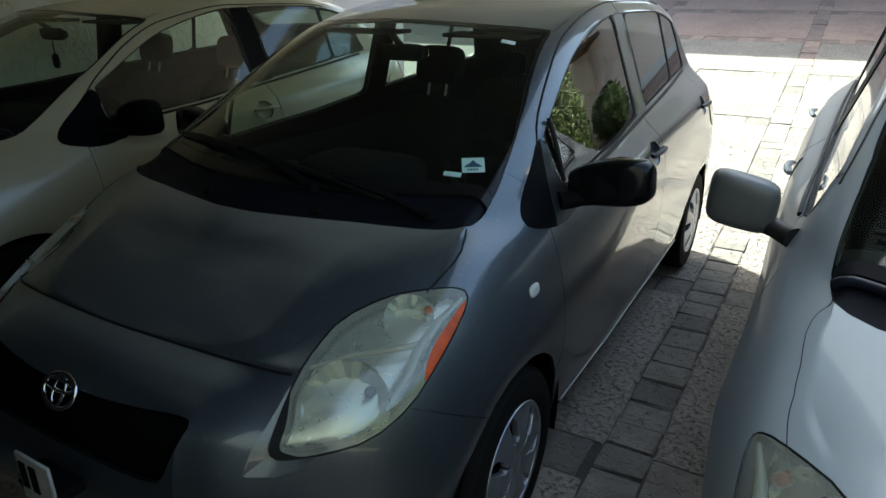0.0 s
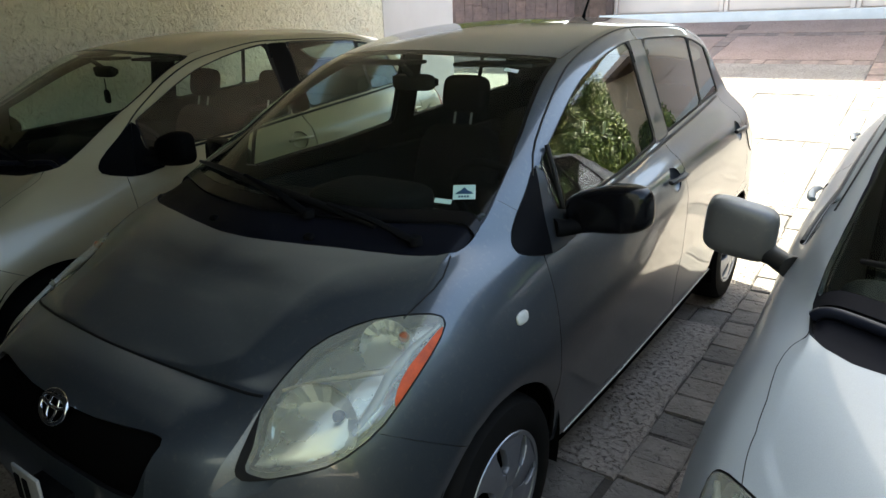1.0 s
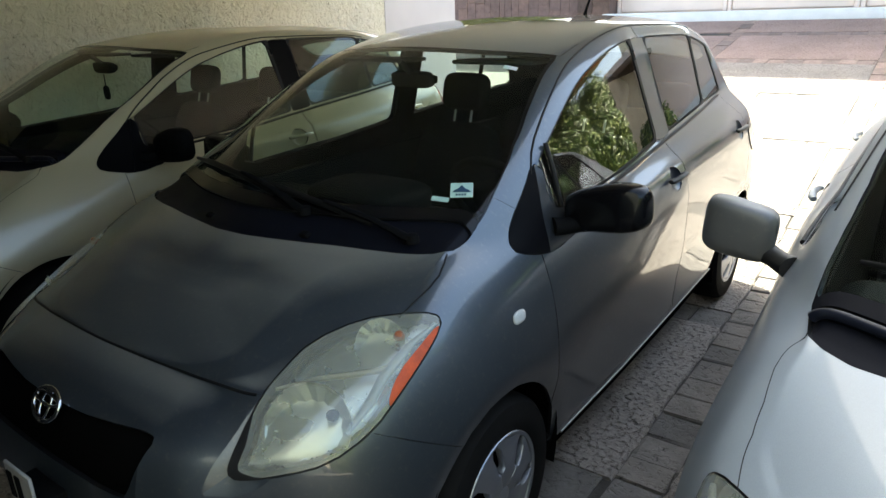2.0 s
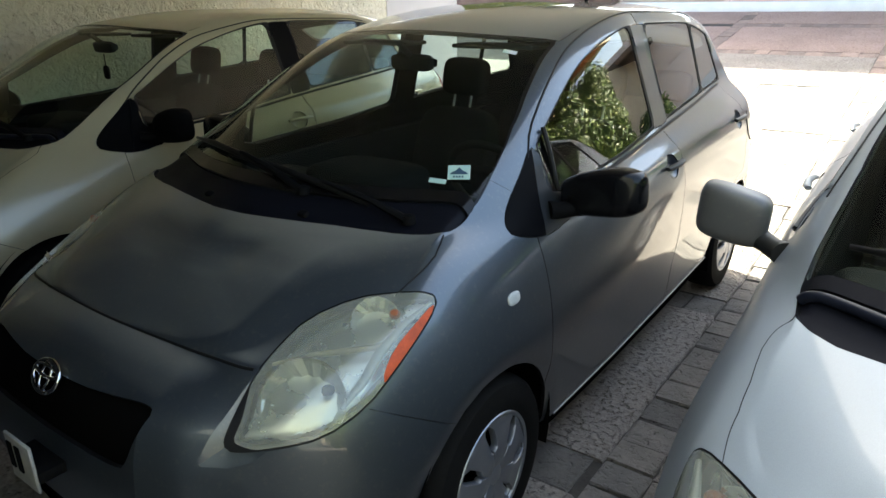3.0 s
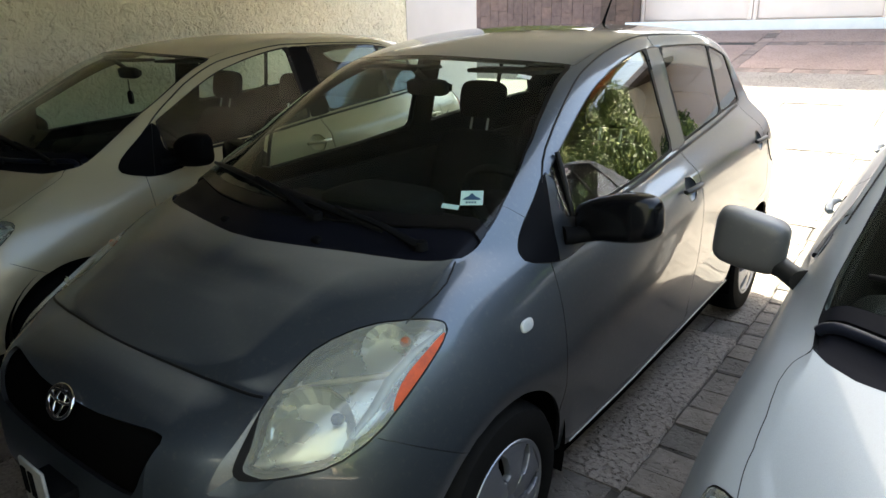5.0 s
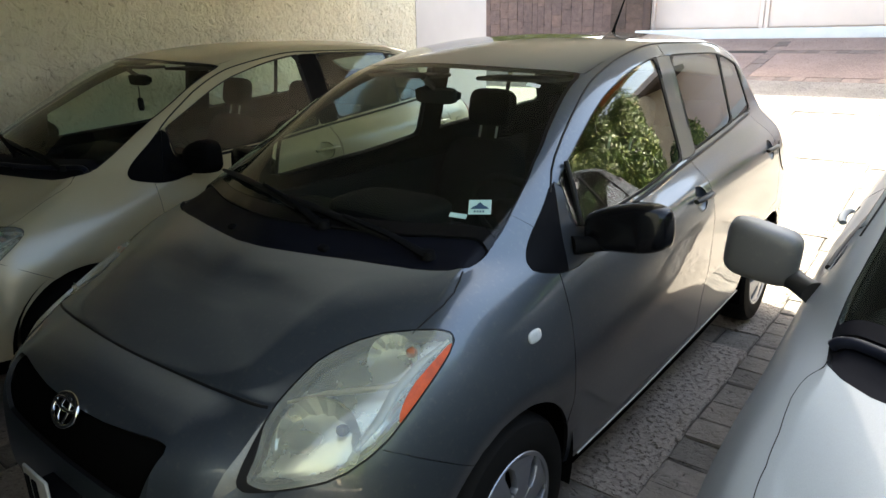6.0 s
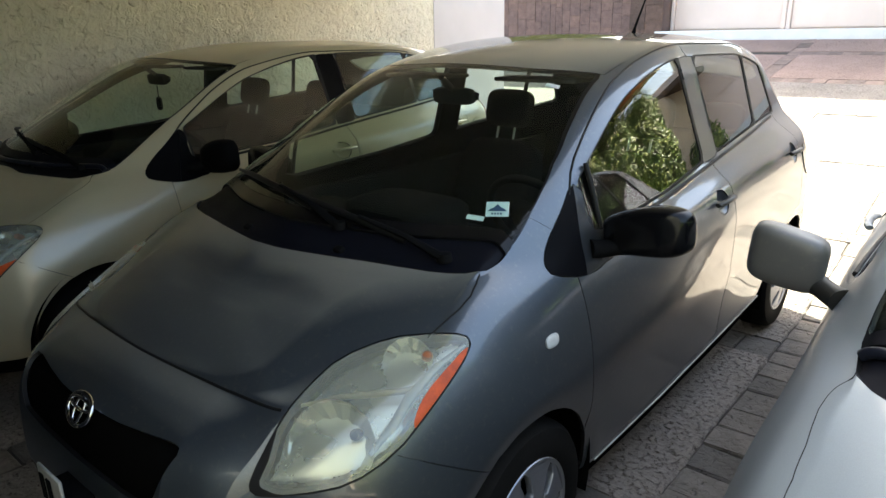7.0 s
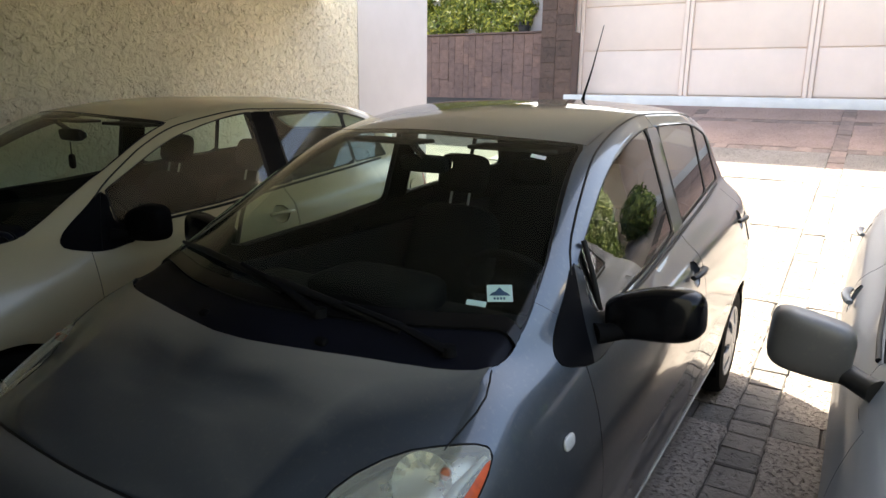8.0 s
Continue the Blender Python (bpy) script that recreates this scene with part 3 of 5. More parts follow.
        if push:
            ways = normals
            for _ in range(4 if weld > 0.002 else 0):
                ways = {w: (sum((ways[e.other_vert(w)] for e in w.link_edges), Vector()) + ways[w] * 0.3).normalized() for w in bm.verts}
            for w in bm.verts:
                w.co += ways[w] * push
        if skirt:
            rim = [e for e in bm.edges if len(e.link_faces) == 1]
            out = bmesh.ops.extrude_edge_only(bm, edges=rim)["geom"]
            moved = [w for w in out if isinstance(w, bmesh.types.BMVert)]
            for f in out:
                if isinstance(f, bmesh.types.BMFace):
                    f.material_index = 1
            for w in moved:
                for e in w.link_edges:
                    other = e.other_vert(w)
                    if other in normals:
                        w.co -= normals[other] * skirt
                        break
            for e in rim:
                e.smooth = False
        return bm


def side_view(points, rounds=2):
    pts = [(p.x, p.y) for p in rounded(points, rounds)] if rounds else points
    return lambda v, uv: outline_distance(pts, v[:, 1:3])


def front_view(points, rounds=2, depth=-0.45):
    pts = [(p.x, p.y) for p in rounded(points, rounds)] if rounds else points
    return lambda v, uv: np.maximum(outline_distance(pts, v[:, (0, 2)]), v[:, 1] - depth)


LAMP_AXIS = Vector((0.55, -0.62, 0.56)).normalized()
LAMP_RIGHT = Vector((0, 0, 1)).cross(LAMP_AXIS).normalized()
LAMP_UP = LAMP_AXIS.cross(LAMP_RIGHT)
LAMP_EDGE = [(0.519, -0.537, 0.783), (0.517, -0.47, 0.818), (0.525, -0.385, 0.856), (0.575, -0.265, 0.873), (0.650, -0.195, 0.879), (0.722, -0.162, 0.890), (0.750, -0.160, 0.872),
             (0.757, -0.225, 0.830), (0.756, -0.330, 0.770), (0.742, -0.425, 0.706), (0.705, -0.53, 0.670), (0.640, -0.60, 0.660), (0.575, -0.655, 0.655), (0.540, -0.670, 0.660), (0.532, -0.625, 0.718)]
AMBER_EDGE = [(0.742, -0.160, 0.876), (0.757, -0.22, 0.835), (0.757, -0.29, 0.79), (0.756, -0.36, 0.752), (0.742, -0.378, 0.745), (0.723, -0.318, 0.79), (0.733, -0.24, 0.835)]


AMBER_LOW = [(0.750, -0.245, 0.780), (0.760, -0.30, 0.75), (0.756, -0.36, 0.722), (0.740, -0.43, 0.695), (0.70, -0.52, 0.680), (0.69, -0.49, 0.715), (0.722, -0.37, 0.757)]


def lamp_view(points, sedan=False):
    if sedan:
        points = [(x, y * 0.86 - 0.155, z - 0.07) for x, y, z in points]
    flat = [(Vector(p).dot(LAMP_RIGHT), Vector(p).dot(LAMP_UP)) for p in points]
    pts = [(p.x, p.y) for p in rounded(flat, 1)]
    axes = np.array([LAMP_RIGHT, LAMP_UP]).T
    return lambda v, uv: np.where((v[:, 0] > 0.4) & (v[:, 1] < -0.05), outline_distance(pts, v @ axes), 1.0)


def both(*fields):
    return lambda v, uv: np.max([f(v, uv) for f in fields], axis=0)


def hood_side(u, sedan):
    """Level of the hood's side edge."""
    if sedan:
        return np.interp(u, (3.0, 3.2, 3.6, 3.93, 4.26, 4.45, 4.62, 4.76, 4.84, 4.89, 4.93, 5.0), (5.1, 5.17, 5.45, 5.65, 5.62, 5.53, 5.47, 5.50, 5.57, 5.68, 5.90, 6.0))
    return np.interp(u, (3.85, 4.0, 4.25, 4.5, 4.7, 4.88, 5.0), (6.0, 6.03, 5.84, 5.63, 5.58, 5.72, 5.95))


def hood_rear(x, sedan):
    """Where the hood ends before the screen."""
    if sedan:
        return np.interp(x, (0.0, 0.2, 0.44, 0.57, 0.62, 0.66), (-0.173, -0.155, -0.108, -0.078, -0.05, -0.012))
    return np.interp(x, (0.0, 0.06, 0.15, 0.28, 0.455, 0.54, 0.59, 0.625, 0.655), (-0.197, -0.190, -0.173, -0.148, -0.107, -0.080, -0.057, -0.034, 0.0))


def screen_side(u, sedan):
    """Level of the screen's side edge, from the cowl's corner up the pillar."""
    top = 7.78 if sedan else 8.01
    return np.interp(u, (5.0, 5.12, 5.25, 5.4, 5.52, 5.64, 5.78, 6.0, 6.3, 7.0), (5.9, 5.95, 6.3, 6.72, 7.02, 7.35, 7.62, 7.80 if sedan else 7.9, top, top))


def frame_line(u, sedan):
    """Level of the gap between the doors' frames and the roof side."""
    if sedan:
        return np.interp(u, (5.8, 5.93, 6.05, 6.2, 6.5, 7.0, 7.43, 8.0, 9.5, 10.5), (6.2, 6.7, 7.02, 7.26, 7.46, 7.46, 7.26, 7.06, 7.06, 6.9))
    return np.interp(u, (5.85, 6.0, 6.08, 6.18, 6.36, 6.81, 7.31, 8.1, 9.2, 10.0, 10.6), (6.3, 6.85, 7.2, 7.42, 7.54, 7.62, 7.76, 7.82, 7.75, 7.45, 6.9))


WEDGE = [(0.521, 0.770), (0.519, 0.707), (0.507, 0.629), (0.56, 0.622), (0.60, 0.634), (0.62, 0.655), (0.59, 0.69), (0.56, 0.72)]


def wedge_walls(p):
    """Distances from the left and the lower edge of the hollow beside the lamp."""
    left = p[:, 0] - np.interp(p[:, 2], (0.629, 0.707, 0.770), (0.507, 0.519, 0.521))
    low = p[:, 2] - np.interp(p[:, 0], (0.507, 0.56, 0.60, 0.62), (0.629, 0.622, 0.634, 0.655))
    return 0.42 * left, 0.36 * low


def wedge_depth(p):
    return np.clip(np.minimum(*wedge_walls(p)), 0, 0.020)


def body_panels(sedan=False):
    s = Skin()
    if sedan:
        # a flatter roof than the hatchback's
        low = np.interp(s.uv[:, 0], (2.2, 3.2, 4.0, 4.6, 5.0, 5.25), (0.0, 0.6, 1.0, 1.0, 0.9, 0.0))
        rim = np.interp(s.uv[:, 0], (3.0, 4.0, 5.0), (0.60, 0.665, 0.66))
        s.v[:, 2] -= 0.027 * low * np.clip((rim - s.v[:, 0]) / 0.22, 0, 1) * np.clip((s.uv[:, 1] - 5.5) / 0.4, 0, 1)
        s.v[:, 2] -= 0.024 * np.clip(s.uv[:, 0] - 7.0, 0, 1) * np.clip((s.uv[:, 1] - 7.4) / 1.5, 0, 1)
    s.fair_hood(3.0, 3.4 if sedan else 4.3, 0.95)
    side_edge = lambda uv: screen_side(uv[:, 0], sedan) - uv[:, 1]
    # wheel openings
    for y in (-0.09 if sedan else -0.006, 2.46):
        # the lip round the opening rolls inwards
        lip = np.clip(1 - (np.hypot(s.v[:, 1] - y, s.v[:, 2] - 0.285) - 0.332) / 0.05, 0, 1) * (s.v[:, 0] > 0.4)
        s.v[:, 0] -= 0.014 * lip ** 1.5
        s.cut(lambda v, uv, y=y: np.maximum(np.hypot(v[:, 1] - y, v[:, 2] - 0.285) - 0.332, 0.4 - v[:, 0]), ("body",), "gone")
    s.cut(lambda v, uv: uv[:, 1] - 0.999, ("body",), "underside")
    # top: hood, cowl, screen, roof
    s.cut(lambda v, uv: np.maximum.reduce([v[:, 1] - hood_rear(v[:, 0], sedan), 0.3 * (hood_side(uv[:, 0], sedan) - 1e-7 - uv[:, 1]), uv[:, 0] - 5.3]), ("body",), "hood")
    foot = 5.2 if sedan else 5.3
    s.cut(lambda v, uv: np.maximum.reduce([uv[:, 0] - foot - 0.02, 4.3 - uv[:, 0], hood_rear(v[:, 0], sedan) - v[:, 1], 0.3 * side_edge(uv)]), ("body",), "cowl")
    s.cut(lambda v, uv: np.maximum.reduce([uv[:, 0] - 6.999, foot - uv[:, 0], side_edge(uv)]), ("body",), "screen_rim")
    s.cut(lambda v, uv: np.maximum.reduce([uv[:, 0] - 6.975, foot + 0.12 - uv[:, 0], side_edge(uv) + 0.09]), ("screen_rim",), "screen")
    s.cut(lambda v, uv: np.maximum.reduce([6.995 - uv[:, 0], 7.98 - uv[:, 1], uv[:, 0] - 10.4]), ("body",), "roof")
    s.cut(lambda v, uv: np.maximum.reduce([10.55 - uv[:, 0], 8.2 - uv[:, 1], uv[:, 0] - 11.9]), ("body",), "rear_screen")
    # lamps, grille, bumper, fender
    edge = lamp_view(LAMP_EDGE, sedan)
    s.lamp_edge = edge
    s.cut(edge, ("body", "hood"), "lamp_rim")
    s.cut(lambda v, uv: edge(v, uv) + 0.0045 + 0.020 * np.clip((0.60 - v[:, 0]) / 0.05, 0, 1) * np.clip((0.76 - v[:, 2]) / 0.05, 0, 1), ("lamp_rim",), "lamp")
    s.cut(lamp_view(AMBER_LOW if sedan else AMBER_EDGE, sedan), ("lamp",), "amber")
    s.cut(front_view([(-0.5, 0.712), (0.10, 0.714), (0.25, 0.723), (0.374, 0.731), (0.390, 0.718), (0.350, 0.604), (0.318, 0.590), (0.15, 0.576), (-0.5, 0.575)], 1), ("body",), "grille")
    s.cut(front_view([(-0.6, 0.36), (0.36, 0.36), (0.46, 0.33), (0.42, 0.23), (-0.6, 0.23)], 1), ("body",), "intake")
    if not sedan:
        s.cut(front_view(WEDGE, 0, -0.50), ("body",), "wedge")
        s.cut(lambda v, uv: np.subtract(*wedge_walls(v)), ("wedge",), "wedge_side")
    s.cut(lambda v, uv: np.maximum(v[:, 1] + 0.10, (v[:, 2] - 0.705) - (v[:, 1] + 0.425) * -0.6 - np.where(v[:, 1] < -0.46, 0.25, 0.0)), ("body",), "bumper")
    s.cut(side_view([(0.408, 1.138), (0.336, 1.080), (0.276, 1.039), (0.228, 1.002), (0.200, 0.974), (0.188, 0.952), (0.198, 0.930), (0.254, 0.914), (0.33, 0.897), (0.412, 0.903), (0.512, 0.920), (0.535, 0.99), (0.440, 0.998), (0.430, 1.03), (0.440, 1.125)], 1), ("body",), "sail")
    s.cut(lambda v, uv: 0.336 + 0.35 * (v[:, 2] - 0.903) - v[:, 1], ("sail",), "mirror_base")
    glass = lambda y0, y1, lean: (lambda v, uv: np.maximum.reduce([y0 + lean * (v[:, 2] - 1.05) - v[:, 1], v[:, 1] - y1 - lean * (v[:, 2] - 1.05), (uv[:, 1] - 6.95) * 0.4, (6.07 - uv[:, 1]) * 0.4]))
    panes = (("front", glass(0.436, 1.405, -0.06)), ("rear", glass(1.56, 2.1675, -0.10)),
             ("quarter", both(glass(2.1675, 2.54, -0.10), lambda v, uv: v[:, 1] - 2.545 + 0.60 * (v[:, 2] - 1.11))))
    for (tag, field), rim, lean in zip(panes, (1.384, 2.153, 2.6), (-0.06, -0.10, -0.10)):
        s.cut(field, ("body",), "seal_" + tag)
        s.cut(lambda v, uv, field=field, rim=rim, lean=lean: np.maximum(field(v, uv) + 0.011, v[:, 1] - rim - lean * (v[:, 2] - 1.05)), ("seal_" + tag,), "glass_" + tag)
    s.cut(lambda v, uv: np.maximum.reduce([1.405 - 0.06 * (v[:, 2] - 1.05) - v[:, 1], v[:, 1] - 1.56 + 0.10 * (v[:, 2] - 1.05), (uv[:, 1] - 6.93) * 0.4, (6.05 - uv[:, 1]) * 0.4]), ("body",), "pillar")
    for tag, y0, y1 in (("door_front", 0.293, 1.462), ("door_rear", 1.468, 2.56)):
        s.cut(lambda v, uv, y0=y0, y1=y1: np.maximum.reduce([np.where((v[:, 2] > 0.93) & (y0 < 1), 0.345, y0) - v[:, 1],
              v[:, 1] - y1 + np.where(y1 > 2, 0.55 * np.maximum(0.86 - v[:, 2], 0) + 0.5 * np.maximum(v[:, 2] - 1.0, 0), 0),
              (uv[:, 1] - frame_line(uv[:, 0], sedan)) * 0.1, (1.15 - uv[:, 1]) * 0.08, 0.375 - np.hypot(v[:, 1] - 2.46, v[:, 2] - 0.30)]), ("body",), tag)
    s.cut(lambda v, uv: np.maximum(np.hypot(v[:, 1] - 2.665, v[:, 2] - 0.885) - 0.08, 0.3 - v[:, 0]), ("body",), "fuel")
    for tag, (y, z) in (("front", (1.345, 0.917)), ("rear", (2.42, 0.955))):
        for ring in (1.0, 0.85, 0.65, 0.4):
            s.cut(lambda v, uv, y=y, z=z, ring=ring: np.maximum(np.hypot((v[:, 1] - y) / 1.25, v[:, 2] - z + 0.004) - 0.047 * ring, 0.3 - v[:, 0]), ("door_" + tag, "cup_" + tag), "cup_" + tag)
        s.hollow(("cup_" + tag,), lambda p, y=y, z=z: 0.022 * np.sqrt(np.clip(1 - (np.hypot((p[:, 1] - y) / 1.25, p[:, 2] - z + 0.004) / 0.047) ** 2, 0, 1)), np.array([-1.0, 0, 0]))
    s.flatten_panes()
    if not sedan:
        s.hollow(("wedge", "wedge_side"), wedge_depth, np.array([-0.45, 0.80, -0.25]))
    s.cut(lambda v, uv: np.maximum.reduce([v[:, 1] - 0.32, v[:, 2] + (1.1 * v[:, 1] - 1.238 if sedan else 0.77 * v[:, 1] - 1.243), 0.9 - uv[:, 1]]), ("body",), "fender")
    s.cut(lambda v, uv: np.maximum.reduce([2.80 - v[:, 1] + 0.3 * np.abs(v[:, 2] - 0.9), np.abs(v[:, 2] - 0.92) - 0.15, 0.47 - v[:, 0]]), ("body",), "tail_lamp")
    s.cut(lambda v, uv: np.maximum(2.62 - v[:, 1], v[:, 2] - 0.70), ("body",), "rear_bumper")
    return s

def wheel(parent, x, y, side, turn):
    """Tyre and seven-spoke cover; x is the outer face."""
    hub = empty("wheel", pose(0, 0, 0), "", "")
    hub.parent = parent
    hub.matrix_basis = pose(x, y, 0.286) @ pose(0, 0, 0, 0, 90 * side, 0) @ pose(0, 0, 0, 0, 0, turn)
    part("tyre", lathe([(0.17, -0.17), (0.225, -0.178), (0.268, -0.172), (0.282, -0.155), (0.286, -0.13), (0.286, -0.045), (0.282, -0.024), (0.268, -0.007), (0.225, 0.0), (0.19, -0.006), (0.17, -0.015)], 56), RUBBER, hub)
    part("rim", lathe([(0.190, -0.012), (0.185, -0.004), (0.175, -0.006), (0.171, -0.02), (0.163, -0.028)], 56), COVER_SILVER, hub)
    part("brake_drum", lathe([(0.0, -0.06), (0.158, -0.06), (0.171, -0.025)], 40), BLACK_DEEP, hub)
    for k in range(7):
        a = 2 * math.pi * k / 7
        pts = [(0.03, -0.020), (0.07, -0.030), (0.088, -0.039), (0.096, -0.031), (0.125, -0.043), (0.157, -0.055), (0.168, -0.068), (0.182, -0.081), (0.182, 0.081), (0.166, 0.064), (0.157, 0.046), (0.125, 0.034), (0.100, 0.026), (0.088, 0.039), (0.07, 0.030), (0.03, 0.020)]
        s = prism(pts, 0.024, None, 0.003)
        for w in s.verts:
            r = math.hypot(w.co.x, w.co.y)
            w.co.z += -0.032 + 0.014 * math.sin(min(1.0, r / 0.18) * math.pi)
        s.transform(Matrix.Rotation(a, 4, "Z") @ Matrix.Diagonal((0.93, 0.93, 1, 1)))
        part("spoke", s, COVER_SILVER, hub)
    part("hub_cap", lathe([(0.0, 0.004), (0.022, 0.003), (0.032, -0.002), (0.036, -0.012), (0.036, -0.03)], 28), COVER_SILVER, hub)
    for k in range(5):
        a = 2 * math.pi * k / 5 + 0.3
        part("lug_nut", lathe([(0.0, -0.008), (0.008, -0.009), (0.009, -0.03)], 6, Matrix.Translation((0.056 * math.cos(a), 0.056 * math.sin(a), 0.006))), LAMP_GREY, hub)
    return hub


def side_mirror(parent, side, paint, wide, high, middle, foot_paint=BLACK_TRIM, root=0.58, box_like=0.52):
    """Folding mirror: housing of the given finish, black foot and glass facing the rear."""
    shell = pillow((wide, 0.12, high), box_like, None, 44, 24)
    for w in shell.verts:
        k = w.co.x / wide + 0.5
        if w.co.z > 0:
            w.co.z *= root + (1.04 - root) * min(1, k * 1.7) ** 0.8
        else:
            w.co.z *= 0.96
        w.co.z += 0.010 * (k - 0.5)
        if w.co.y > 0:
            w.co.y *= 0.45
        w.co.y += 0.05 * (k - 0.3) ** 2
    shell.transform(pose(side * middle, 0.485, 1.012, 0, -4 * side, -7 * side) @ Matrix.Diagonal((side, 1, 1, 1)))
    if side < 0:
        bmesh.ops.reverse_faces(shell, faces=shell.faces[:])
    house = part("side_mirror", shell, paint, parent, "")
    foot = tube([(side * 0.745, 0.40, 0.955), (side * 0.77, 0.43, 0.953), (side * 0.80, 0.46, 0.957), (side * 0.84, 0.485, 0.965)], [0.034, 0.030, 0.029, 0.036], 16, 0.85)
    part("mirror_foot", foot, foot_paint, house)
    glass = prism([(p.x * wide / 0.262, p.y * 0.86) for p in rounded([(-0.11, -0.062), (0.11, -0.062), (0.115, 0.06), (-0.105, 0.055)], 2)], 0.004)
    glass.transform(pose(side * middle, 0.522, 1.012, 90, 0, 180 - 5 * side))
    part("mirror_glass", glass, MIRROR, house)


def door_handle(parent, y, z, x, side, paint, cup):
    """Flat pull across a hollow cup in the door."""
    pull = tube([(side * (x - 0.004), y - 0.088, z + 0.002), (side * (x + 0.004), y - 0.066, z + 0.005), (side * (x + 0.011), y, z + 0.008), (side * (x + 0.006), y + 0.066, z + 0.007), (side * (x - 0.004), y + 0.088, z + 0.005)],
                [0.012, 0.014, 0.014, 0.014, 0.011], 12, 0.7)
    # The grey car's body-coloured pull is darkened to stand for its dark reflection.
    handle = part("door_handle", pull, FOOT_PULL_GREY if paint is PAINT_GREY else paint, parent)
    part("handle_cup", cup, paint, handle)


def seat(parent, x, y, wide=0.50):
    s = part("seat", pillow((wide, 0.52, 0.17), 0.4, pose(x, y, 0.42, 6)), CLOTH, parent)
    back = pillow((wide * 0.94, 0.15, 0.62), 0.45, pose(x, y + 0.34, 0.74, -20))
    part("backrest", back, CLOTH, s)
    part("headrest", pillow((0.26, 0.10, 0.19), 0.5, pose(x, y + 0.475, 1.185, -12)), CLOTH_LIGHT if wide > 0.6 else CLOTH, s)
    for k in (-0.05, 0.05):
        part("headrest_rod", tube([(x + k, y + 0.42, 1.0), (x + k, y + 0.465, 1.15)], 0.006, 8), LAMP_GREY, s)


def cabin(parent):
    """Dashboard, wheel, seats and linings behind the panes."""
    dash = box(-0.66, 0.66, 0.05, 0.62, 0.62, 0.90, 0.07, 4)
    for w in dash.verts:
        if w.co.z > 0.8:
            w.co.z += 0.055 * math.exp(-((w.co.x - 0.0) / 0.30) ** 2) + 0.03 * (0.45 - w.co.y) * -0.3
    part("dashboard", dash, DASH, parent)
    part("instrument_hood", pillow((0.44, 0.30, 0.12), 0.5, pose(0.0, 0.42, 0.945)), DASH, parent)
    ring = bmesh.new()
    rings = []
    for i in range(36):
        a = 2 * math.pi * i / 36
        c = Vector((math.cos(a) * 0.178, math.sin(a) * 0.178, 0))
        rings.append([ring.verts.new(c + c.normalized() * 0.015 * math.cos(b) + Vector((0, 0, 0.015 * math.sin(b)))) for b in (2 * math.pi * k / 8 for k in range(8))])
    for i in range(36):
        for k in range(8):
            a, b = rings[i], rings[(i + 1) % 36]
            ring.faces.new((a[k], b[k], b[(k + 1) % 8], a[(k + 1) % 8]))
    tilt = pose(0.36, 0.70, 0.92, -62)
    ring.transform(tilt)
    steer = part("steering_wheel", ring, BLACK_TRIM, parent)
    part("wheel_boss", pillow((0.17, 0.13, 0.06), 0.5, tilt), BLACK_TRIM, steer)
    for k in (-1, 1):
        part("wheel_spoke", tube([tilt @ Vector((0.05 * k, 0, 0)), tilt @ Vector((0.175 * k, 0.01, 0))], 0.014, 8), BLACK_TRIM, steer)
    seat(parent, 0.36, 1.12)
    seat(parent, -0.36, 1.12)
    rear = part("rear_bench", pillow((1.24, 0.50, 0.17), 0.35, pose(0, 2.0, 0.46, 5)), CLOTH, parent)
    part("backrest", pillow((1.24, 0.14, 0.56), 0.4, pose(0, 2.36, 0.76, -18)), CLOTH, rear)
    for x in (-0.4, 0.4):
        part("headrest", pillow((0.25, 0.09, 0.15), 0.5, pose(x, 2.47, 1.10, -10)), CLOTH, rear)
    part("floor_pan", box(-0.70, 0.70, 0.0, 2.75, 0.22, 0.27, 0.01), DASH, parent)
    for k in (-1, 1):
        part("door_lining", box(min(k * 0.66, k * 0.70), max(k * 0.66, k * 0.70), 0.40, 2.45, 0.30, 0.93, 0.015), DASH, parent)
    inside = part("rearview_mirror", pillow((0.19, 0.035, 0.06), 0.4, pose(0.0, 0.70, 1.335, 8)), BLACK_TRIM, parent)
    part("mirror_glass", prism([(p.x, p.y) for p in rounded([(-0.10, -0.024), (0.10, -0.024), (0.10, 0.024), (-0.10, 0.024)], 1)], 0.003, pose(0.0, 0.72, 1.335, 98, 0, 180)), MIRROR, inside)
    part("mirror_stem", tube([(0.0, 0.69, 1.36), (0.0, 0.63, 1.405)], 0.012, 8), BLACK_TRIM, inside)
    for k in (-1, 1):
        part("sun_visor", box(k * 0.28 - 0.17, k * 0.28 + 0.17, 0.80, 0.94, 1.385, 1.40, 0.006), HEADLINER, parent)


